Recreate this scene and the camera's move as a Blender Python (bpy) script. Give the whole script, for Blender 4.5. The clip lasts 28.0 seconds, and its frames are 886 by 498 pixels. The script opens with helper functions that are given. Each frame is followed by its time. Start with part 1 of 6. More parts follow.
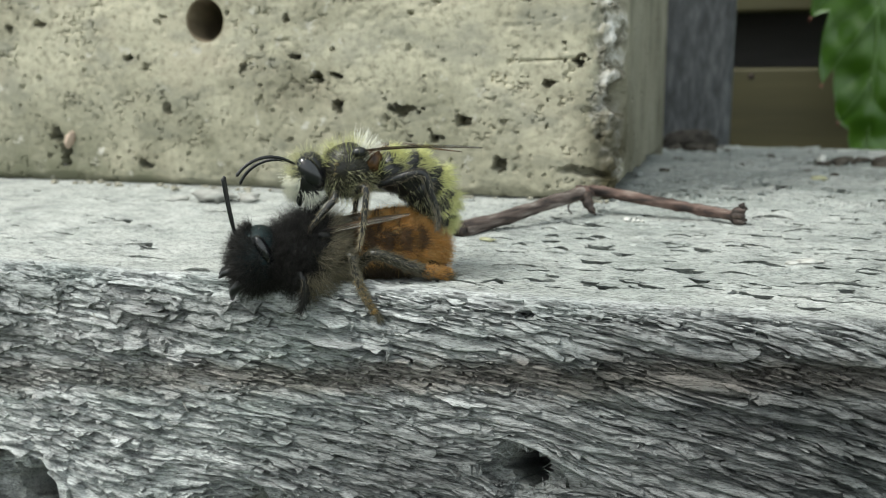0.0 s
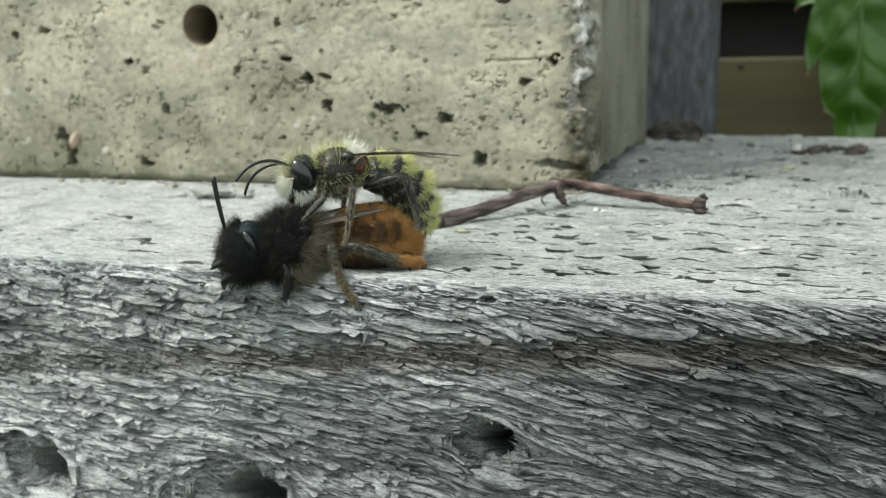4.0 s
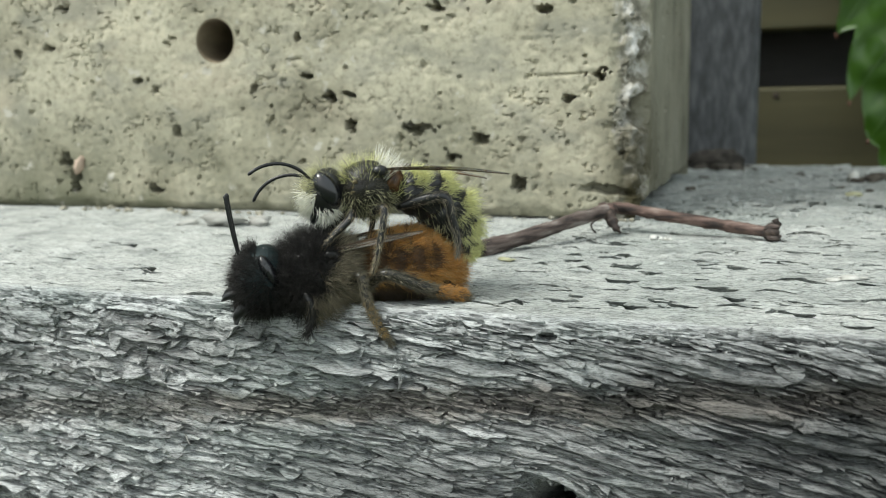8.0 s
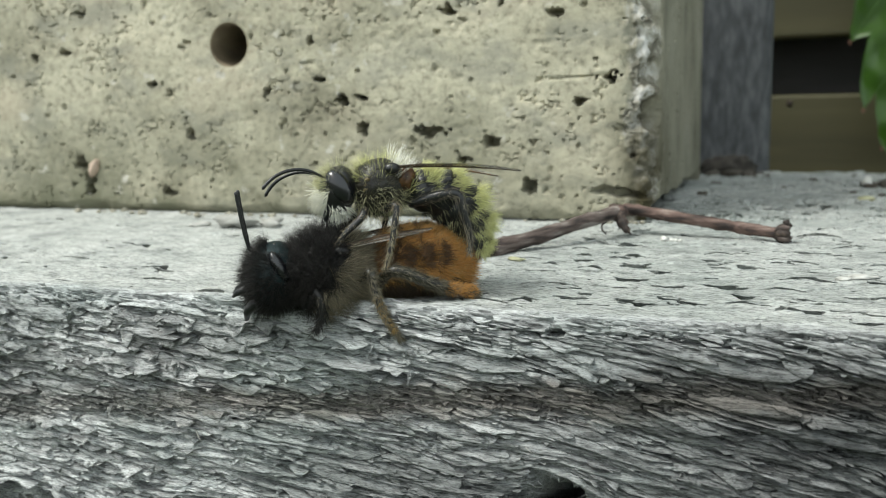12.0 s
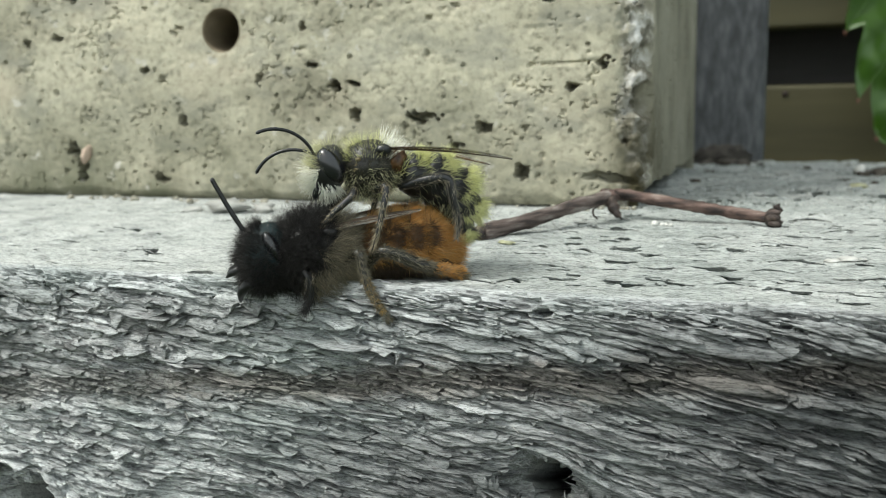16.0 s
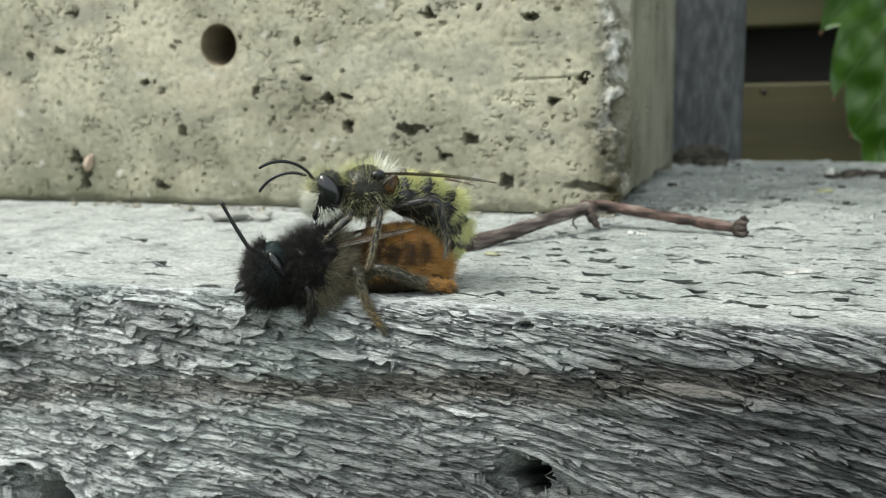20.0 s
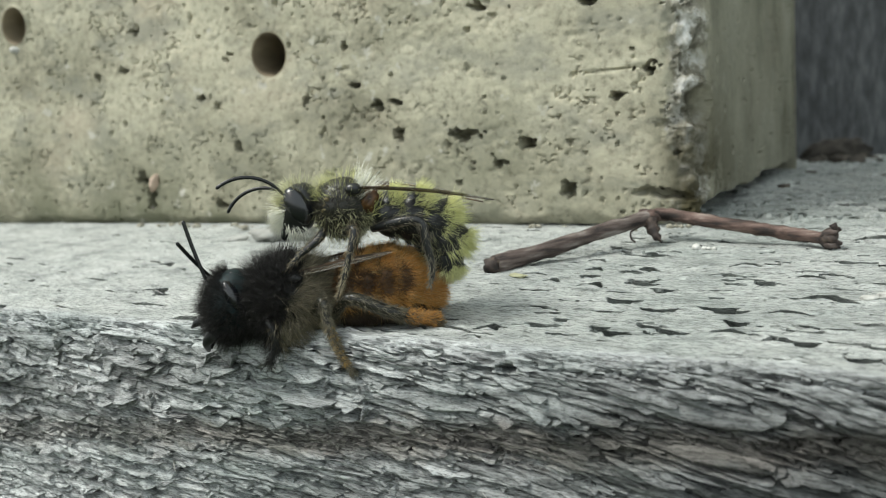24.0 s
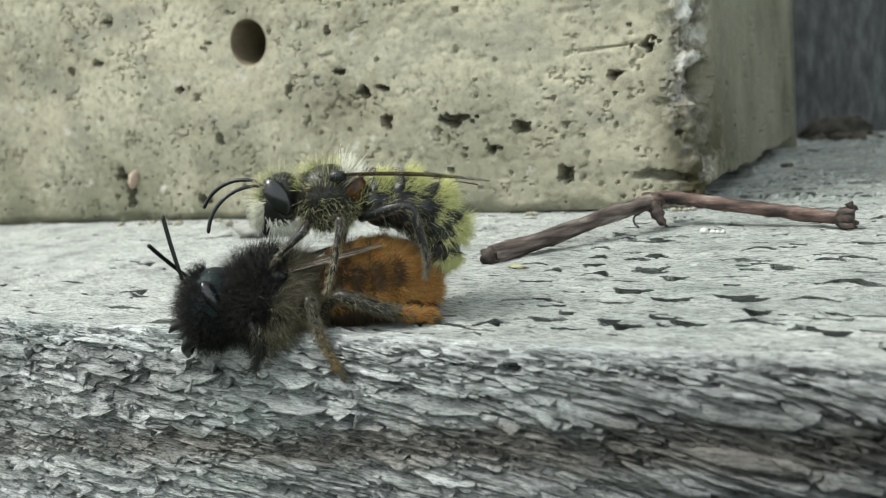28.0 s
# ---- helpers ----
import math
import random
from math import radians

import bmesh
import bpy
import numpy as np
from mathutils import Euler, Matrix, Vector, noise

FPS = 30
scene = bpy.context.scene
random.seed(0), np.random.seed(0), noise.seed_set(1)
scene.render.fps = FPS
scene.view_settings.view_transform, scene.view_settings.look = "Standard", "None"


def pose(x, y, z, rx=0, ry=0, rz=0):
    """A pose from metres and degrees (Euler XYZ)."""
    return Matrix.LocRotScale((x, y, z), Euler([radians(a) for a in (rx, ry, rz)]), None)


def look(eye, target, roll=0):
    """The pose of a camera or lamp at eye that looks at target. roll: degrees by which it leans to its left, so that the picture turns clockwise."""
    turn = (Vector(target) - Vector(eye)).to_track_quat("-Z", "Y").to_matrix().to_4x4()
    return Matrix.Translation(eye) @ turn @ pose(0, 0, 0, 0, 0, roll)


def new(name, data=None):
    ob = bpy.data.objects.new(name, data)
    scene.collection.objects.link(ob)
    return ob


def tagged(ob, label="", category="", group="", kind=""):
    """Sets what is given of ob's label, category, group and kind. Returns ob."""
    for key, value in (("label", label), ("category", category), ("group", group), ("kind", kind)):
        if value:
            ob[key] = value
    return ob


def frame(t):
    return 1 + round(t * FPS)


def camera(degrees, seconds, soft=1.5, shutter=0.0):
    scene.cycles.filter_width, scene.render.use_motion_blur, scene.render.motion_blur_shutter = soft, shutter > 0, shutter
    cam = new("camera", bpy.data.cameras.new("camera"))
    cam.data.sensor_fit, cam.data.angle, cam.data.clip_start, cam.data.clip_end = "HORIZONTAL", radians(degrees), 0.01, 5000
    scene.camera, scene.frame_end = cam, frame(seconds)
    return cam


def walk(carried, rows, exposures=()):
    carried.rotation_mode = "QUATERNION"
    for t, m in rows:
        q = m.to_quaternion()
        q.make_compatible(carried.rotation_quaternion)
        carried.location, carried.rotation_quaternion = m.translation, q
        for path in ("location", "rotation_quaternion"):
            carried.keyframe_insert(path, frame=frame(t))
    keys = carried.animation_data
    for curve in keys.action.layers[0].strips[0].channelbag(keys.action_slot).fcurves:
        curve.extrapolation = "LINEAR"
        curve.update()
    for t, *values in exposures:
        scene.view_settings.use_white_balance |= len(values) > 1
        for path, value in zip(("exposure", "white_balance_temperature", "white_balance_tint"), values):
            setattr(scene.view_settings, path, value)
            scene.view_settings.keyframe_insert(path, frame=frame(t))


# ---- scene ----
# Two mating mason bees on a weathered beam, a pitted stone block behind them. Plans are in millimetres, the world in metres.
MM = 0.001
cam = camera(51.35, 28.0, soft=1.0)
cam.data.dof.use_dof, cam.data.dof.focus_distance, cam.data.dof.aperture_fstop = True, 0.047, 108.0
# seconds, eye in millimetres, turn in degrees
PATH = [
    (0, 20.28, -43.16, 11.63, 78.88, 0.38, 17.94),
    (0.5, 19.47, -44.7, 13.07, 79.09, 0.31, 18.13),
    (1, 18.41, -44.48, 12.61, 78.87, 0.42, 18.22),
    (1.5, 19.58, -44.52, 12.18, 78.65, 0.8, 18.21),
    (2, 20.81, -46.87, 12.33, 78.74, 0.94, 18.31),
    (2.5, 21.78, -46.77, 13.12, 78.84, 0.87, 18.39),
    (4.5, 24.3, -46.59, 11.94, 78.05, 1.51, 18.31),
    (5, 24.92, -40.8, 9.51, 78.08, 1.99, 18.17),
    (5.5, 25.46, -38.07, 9.73, 78.09, 2.38, 18.1),
    (6, 23.5, -33, 9.99, 78.9, 2.9, 17.9),
    (6.5, 21.31, -37.68, 11.4, 79.62, 1.78, 18.39),
    (7, 19.85, -39.9, 11.42, 80.09, 1.63, 18.67),
    (7.5, 19.67, -40.36, 11.28, 80.38, 1.47, 18.97),
    (8, 19.71, -40.23, 10.53, 80.7, 1.23, 19.2),
    (8.5, 17.81, -39.95, 10.27, 80.99, 1, 19.47),
    (9, 17.99, -40.25, 10.45, 81.13, 1, 19.71),
    (9.5, 19.31, -41, 10.75, 81.19, 1.01, 19.77),
    (10, 19.66, -39.69, 10.71, 81.29, 1.16, 19.74),
    (10.5, 19.64, -40.25, 10.35, 81.36, 1.1, 19.96),
    (11, 19.97, -40.45, 10.09, 81.53, 1.11, 19.98),
    (11.5, 20.03, -40.63, 9.77, 81.44, 1.17, 20.03),
    (13.5, 19.82, -39.74, 10.34, 81.33, 1.1, 20.11),
    (14, 20.07, -40.19, 9.81, 81.35, 1.01, 20.16),
    (14.5, 19.75, -40.09, 9.36, 81.25, 0.79, 20.16),
    (15, 20.56, -40.22, 9.07, 81.2, 0.88, 20.05),
    (15.5, 20.27, -40.26, 8.49, 81.08, 0.97, 19.98),
    (16, 20.46, -40.42, 9.23, 80.96, 1.06, 19.91),
    (16.5, 18.4, -39.22, 8, 80.84, 0.82, 19.86),
    (17, 18.6, -38.66, 8.71, 80.68, 0.9, 19.74),
    (17.5, 18.53, -39.18, 8.59, 80.63, 0.76, 19.7),
    (18, 18.54, -39.73, 8.96, 80.41, 0.77, 19.61),
    (18.5, 19.32, -39.43, 8.72, 80.32, 0.89, 19.48),
    (19, 19.83, -39.45, 7.73, 80.17, 0.93, 19.37),
    (19.5, 21.2, -41.31, 9.8, 80.13, 1.19, 19.21),
    (20, 21.7, -44.22, 11.59, 80.09, 1.24, 19.09),
    (20.5, 18.99, -47.33, 13.25, 80.06, 0.8, 19.15),
    (21, 19.57, -47.22, 12.81, 80.14, 0.79, 19.16),
    (21.5, 19.88, -46.83, 11.54, 80.05, 0.63, 19.18),
    (23.5, 25.93, -34.42, 11.84, 80.83, 3.23, 29.3),
    (24, 27.14, -32.93, 10.63, 81.03, 4.04, 29.22),
    (24.5, 27.78, -32.85, 9.58, 81.09, 4.42, 29.78),
    (25, 27.62, -33.38, 9.17, 81.11, 4.54, 30.61),
    (25.5, 27.2, -33.24, 9.04, 81.04, 4.31, 30.59),
    (26, 26.82, -33.06, 8.72, 80.93, 4.21, 30.54),
    (26.5, 26.94, -33.04, 9.18, 80.94, 4.73, 30.83),
    (27, 26.98, -32.69, 9.54, 80.74, 5.2, 30.36),
    (27.5, 26.5, -31.76, 9.39, 80.69, 5.12, 29.98),
    (28, 25.42, -30.27, 10.15, 80.41, 5.48, 28.42),
]
walk(cam, [(t, pose(x * MM, y * MM, z * MM, rx, ry, rz)) for t, x, y, z, rx, ry, rz in PATH], [(0.0, 0.52), (5.0, 0.56), (9.0, 0.52), (14.0, 0.57), (16.0, 0.61), (19.0, 0.66), (20.0, 0.57), (21.0, 0.46), (24.0, 0.44), (25.0, 0.54), (28.0, 0.54)])

# ---- world and sun: a bright overcast sky ----
world = bpy.data.worlds.new("overcast_sky")
scene.world = world
world.use_nodes = True
wn = world.node_tree
wn.nodes.clear()
w_out, w_bg, w_sky = (wn.nodes.new(k) for k in ("ShaderNodeOutputWorld", "ShaderNodeBackground", "ShaderNodeTexSky"))
w_mix = wn.nodes.new("ShaderNodeMix")
w_mix.data_type = "RGBA"
w_mix.inputs[0].default_value = 0.75
w_sky.sky_type, w_sky.sun_disc = "NISHITA", False
w_sky.sun_elevation, w_sky.sun_rotation, w_sky.air_density, w_sky.dust_density = radians(52), radians(205), 1.0, 4.0
wn.links.new(w_sky.outputs[0], w_mix.inputs[6])
w_mix.inputs[7].default_value = (7.0, 7.7, 7.5, 1)
wn.links.new(w_mix.outputs[2], w_bg.inputs[0])
w_bg.inputs[1].default_value = 0.13
wn.links.new(w_bg.outputs[0], w_out.inputs[0])
sun = new("sun", bpy.data.lights.new("sun", "SUN"))
sun.data.energy, sun.data.angle, sun.data.color = 2.15, radians(22), (1.0, 1.0, 0.93)
sun.matrix_world = look((-0.6, -0.42, 1.2), (0, 0, 0))


# ---- materials ----
def nodes_of(name):
    m = bpy.data.materials.new(name)
    m.use_nodes = True
    nt = m.node_tree
    return m, nt, nt.nodes["Principled BSDF"]


def ramp(nt, fac, stops):
    r = nt.nodes.new("ShaderNodeValToRGB")
    el = r.color_ramp.elements
    el[0].position, el[0].color = stops[0][0], (*stops[0][1], 1)
    el[1].position, el[1].color = stops[-1][0], (*stops[-1][1], 1)
    for p, c in stops[1:-1]:
        e = el.new(p)
        e.color = (*c, 1)
    nt.links.new(fac, r.inputs[0])
    return r.outputs[0]


def noise_of(nt, scale, stretch=(1, 1, 1), detail=6.0, rough=0.55, turn=(0, 0, 0), distort=0.0):
    tc, mp, nz = (nt.nodes.new(k) for k in ("ShaderNodeTexCoord", "ShaderNodeMapping", "ShaderNodeTexNoise"))
    mp.inputs["Scale"].default_value = stretch
    mp.inputs["Rotation"].default_value = turn
    nz.inputs["Scale"].default_value, nz.inputs["Detail"].default_value, nz.inputs["Roughness"].default_value = scale, detail, rough
    nz.inputs["Distortion"].default_value = distort
    nt.links.new(tc.outputs["Object"], mp.inputs[0])
    nt.links.new(mp.outputs[0], nz.inputs["Vector"])
    return nz.outputs["Fac"]


def blend(nt, a, b, fac, how="MIX"):
    mx = nt.nodes.new("ShaderNodeMix")
    mx.data_type, mx.blend_type = "RGBA", how
    for sock, v in ((mx.inputs[6], a), (mx.inputs[7], b), (mx.inputs[0], fac)):
        if isinstance(v, (int, float)):
            sock.default_value = v
        elif isinstance(v, tuple):
            sock.default_value = (*v, 1)
        else:
            nt.links.new(v, sock)
    return mx.outputs[2]


def bump(nt, bsdf, height, strength, depth_mm):
    b = nt.nodes.new("ShaderNodeBump")
    b.inputs["Strength"].default_value, b.inputs["Distance"].default_value = strength, depth_mm * MM
    nt.links.new(height, b.inputs["Height"])
    nt.links.new(b.outputs[0], bsdf.inputs["Normal"])


def simple(name, stops, scale, stretch=(1, 1, 1), roughness=0.6, metallic=0.0, bump_mm=0.0, island=0.0, specular=0.5, sheen=0.0, coat=0.0, trans=0.0):
    m, nt, b = nodes_of(name)
    n = noise_of(nt, scale, stretch)
    col = ramp(nt, n, stops)
    if island:
        g = nt.nodes.new("ShaderNodeNewGeometry")
        hs = nt.nodes.new("ShaderNodeHueSaturation")
        mr = nt.nodes.new("ShaderNodeMapRange")
        mr.inputs["To Min"].default_value, mr.inputs["To Max"].default_value = 1 - island, 1 + island
        nt.links.new(g.outputs["Random Per Island"], mr.inputs[0])
        nt.links.new(mr.outputs[0], hs.inputs["Value"])
        nt.links.new(col, hs.inputs["Color"])
        col = hs.outputs[0]
    nt.links.new(col, b.inputs["Base Color"])
    b.inputs["Roughness"].default_value, b.inputs["Metallic"].default_value = roughness, metallic
    b.inputs["Specular IOR Level"].default_value = specular
    b.inputs["Coat Weight"].default_value = coat
    b.inputs["Coat Roughness"].default_value = 0.08
    b.inputs["Transmission Weight"].default_value = trans
    if bump_mm:
        bump(nt, b, n, 0.8, bump_mm)
    return m


def weathered_wood(name, grain, tint=(1.0, 1.0, 1.0), stain=True, island=0.0):
    """Grey, sun-bleached softwood: fibre streaks along the grain, lichen-green film, dark checks, brown streaks, shade
    painted in at the lower right.
    """
    m, nt, b = nodes_of(name)
    t = lambda c: tuple(v * k for v, k in zip(c, tint))  # noqa: E731
    lean = (0, 0.1 if stain else 0, 0)
    fibre = noise_of(nt, 1.0, grain, 8, 0.65, lean)
    col = ramp(nt, fibre, [(0.34, t((0.162, 0.168, 0.167))), (0.45, t((0.385, 0.402, 0.397))), (0.56, t((0.54, 0.565, 0.557))), (0.68, t((0.62, 0.645, 0.632)))])
    patch = noise_of(nt, 130.0, (1, 1, 1.6), 4, 0.5)
    col = blend(nt, col, t((0.2448, 0.2924, 0.2754)), ramp(nt, patch, [(0.48, (0, 0, 0)), (0.72, (0.55, 0.55, 0.55))]))
    if stain:
        brown = noise_of(nt, 38.0, (0.45, 1, 4.5), 6, 0.62)
        col = blend(nt, col, t((0.102, 0.09384, 0.08976)), ramp(nt, brown, [(0.58, (0, 0, 0)), (0.7, (0.5, 0.5, 0.5))]))
        # shade painted into the colour, low and right on the face, in dark streaks
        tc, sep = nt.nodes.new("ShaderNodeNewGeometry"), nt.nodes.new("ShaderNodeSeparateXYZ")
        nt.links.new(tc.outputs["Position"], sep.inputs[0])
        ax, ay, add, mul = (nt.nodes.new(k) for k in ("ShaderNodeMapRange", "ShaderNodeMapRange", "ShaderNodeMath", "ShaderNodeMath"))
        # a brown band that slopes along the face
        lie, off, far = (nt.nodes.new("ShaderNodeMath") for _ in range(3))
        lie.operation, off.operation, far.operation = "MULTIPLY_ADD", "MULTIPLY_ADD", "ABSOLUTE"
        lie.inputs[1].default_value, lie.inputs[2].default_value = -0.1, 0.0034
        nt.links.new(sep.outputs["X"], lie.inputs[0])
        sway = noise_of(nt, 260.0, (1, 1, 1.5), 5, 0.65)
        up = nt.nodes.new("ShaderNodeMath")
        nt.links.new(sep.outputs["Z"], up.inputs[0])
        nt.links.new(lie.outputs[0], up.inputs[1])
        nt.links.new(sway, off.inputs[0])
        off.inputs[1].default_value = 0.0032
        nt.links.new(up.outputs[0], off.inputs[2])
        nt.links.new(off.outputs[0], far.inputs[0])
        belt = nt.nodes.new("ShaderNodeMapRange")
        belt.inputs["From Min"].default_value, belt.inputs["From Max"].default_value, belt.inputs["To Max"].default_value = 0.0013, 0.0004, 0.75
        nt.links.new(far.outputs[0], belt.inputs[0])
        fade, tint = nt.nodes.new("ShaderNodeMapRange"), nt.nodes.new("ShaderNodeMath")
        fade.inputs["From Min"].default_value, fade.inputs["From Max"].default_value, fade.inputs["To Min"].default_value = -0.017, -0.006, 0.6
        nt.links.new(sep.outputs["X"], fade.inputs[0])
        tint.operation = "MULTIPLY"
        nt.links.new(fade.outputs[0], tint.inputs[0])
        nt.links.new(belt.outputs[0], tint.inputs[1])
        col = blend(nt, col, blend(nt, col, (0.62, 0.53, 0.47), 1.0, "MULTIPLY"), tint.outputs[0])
        # masks of the painted shade: rightward, face only, towards the foot
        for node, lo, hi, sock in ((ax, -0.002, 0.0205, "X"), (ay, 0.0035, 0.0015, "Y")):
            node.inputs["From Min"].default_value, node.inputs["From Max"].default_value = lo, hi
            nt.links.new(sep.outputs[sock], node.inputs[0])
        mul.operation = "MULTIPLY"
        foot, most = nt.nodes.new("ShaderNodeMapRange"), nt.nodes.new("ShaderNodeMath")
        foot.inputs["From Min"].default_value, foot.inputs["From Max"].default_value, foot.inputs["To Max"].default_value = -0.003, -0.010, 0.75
        shade_span = nt.nodes.new("ShaderNodeMapRange")
        shade_span.inputs["From Min"].default_value, shade_span.inputs["From Max"].default_value, shade_span.inputs["To Max"].default_value = -0.012, 0.004, 0.8
        nt.links.new(sep.outputs["X"], shade_span.inputs[0])
        nt.links.new(shade_span.outputs[0], foot.inputs["To Max"])
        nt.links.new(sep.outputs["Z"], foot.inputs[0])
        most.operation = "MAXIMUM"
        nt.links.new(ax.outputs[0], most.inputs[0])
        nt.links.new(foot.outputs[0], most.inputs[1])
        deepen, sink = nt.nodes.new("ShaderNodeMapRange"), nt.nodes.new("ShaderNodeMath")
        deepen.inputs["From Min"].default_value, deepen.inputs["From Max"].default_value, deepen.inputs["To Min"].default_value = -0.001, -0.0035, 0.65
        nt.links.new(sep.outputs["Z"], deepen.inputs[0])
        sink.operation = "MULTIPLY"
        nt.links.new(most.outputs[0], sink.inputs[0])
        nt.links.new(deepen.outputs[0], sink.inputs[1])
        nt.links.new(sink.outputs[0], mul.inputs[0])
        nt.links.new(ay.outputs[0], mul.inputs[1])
        shade_streaks = noise_of(nt, 70.0, (0.35, 1, 2.6), 6, 0.65, (0, 0.05, 0))
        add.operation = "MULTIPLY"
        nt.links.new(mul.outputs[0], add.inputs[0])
        nt.links.new(ramp(nt, shade_streaks, [(0.35, (0.35, 0.35, 0.35)), (0.58, (1, 1, 1))]), add.inputs[1])
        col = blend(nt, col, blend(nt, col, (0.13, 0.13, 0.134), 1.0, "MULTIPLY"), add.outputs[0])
    fine = noise_of(nt, 1.0, tuple(g * 2.6 for g in grain), 7, 0.72, lean)
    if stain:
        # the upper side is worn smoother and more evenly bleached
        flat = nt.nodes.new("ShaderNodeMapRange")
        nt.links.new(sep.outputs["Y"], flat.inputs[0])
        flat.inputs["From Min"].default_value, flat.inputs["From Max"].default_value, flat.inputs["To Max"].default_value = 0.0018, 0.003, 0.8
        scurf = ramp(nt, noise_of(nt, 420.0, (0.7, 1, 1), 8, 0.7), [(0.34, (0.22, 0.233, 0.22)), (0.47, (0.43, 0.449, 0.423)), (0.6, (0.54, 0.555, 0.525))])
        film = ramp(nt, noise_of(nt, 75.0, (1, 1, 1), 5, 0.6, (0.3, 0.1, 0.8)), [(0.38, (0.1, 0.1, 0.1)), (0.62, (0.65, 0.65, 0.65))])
        # light falling off to the right is painted in through the patchy film
        top_falloff, spread = nt.nodes.new("ShaderNodeMapRange"), nt.nodes.new("ShaderNodeMath")
        nt.links.new(sep.outputs["X"], top_falloff.inputs[0])
        top_falloff.inputs["From Min"].default_value, top_falloff.inputs["From Max"].default_value, top_falloff.inputs["To Min"].default_value = -0.012, 0.016, 0.1
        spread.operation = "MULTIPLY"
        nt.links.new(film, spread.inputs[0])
        nt.links.new(top_falloff.outputs[0], spread.inputs[1])
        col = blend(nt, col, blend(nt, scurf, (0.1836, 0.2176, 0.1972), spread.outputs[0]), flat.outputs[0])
    col = blend(nt, col, ramp(nt, fine, [(0.36, (0.35, 0.35, 0.36)), (0.47, (0.9, 0.9, 0.91)), (0.62, (1.14, 1.14, 1.15))]), 0.75, "MULTIPLY")
    hair = noise_of(nt, 1.0, tuple(g * 6.0 for g in grain), 5, 0.7, lean)
    col = blend(nt, col, ramp(nt, hair, [(0.38, (0.35, 0.35, 0.35)), (0.49, (1, 1, 1)), (0.62, (1.18, 1.18, 1.18))]), 0.9, "MULTIPLY")
    if island:
        piece, span = nt.nodes.new("ShaderNodeNewGeometry"), nt.nodes.new("ShaderNodeMapRange")
        span.inputs["To Min"].default_value, span.inputs["To Max"].default_value = 1 - island, 1 + 0.6 * island
        nt.links.new(piece.outputs["Random Per Island"], span.inputs[0])
        col = blend(nt, col, span.outputs[0], 1.0, "MULTIPLY")
    nt.links.new(col, b.inputs["Base Color"])
    b.inputs["Roughness"].default_value, b.inputs["Specular IOR Level"].default_value = 0.85, 0.25
    bump(nt, b, blend(nt, fine, hair, 0.5), 1.0, 0.16)
    return m


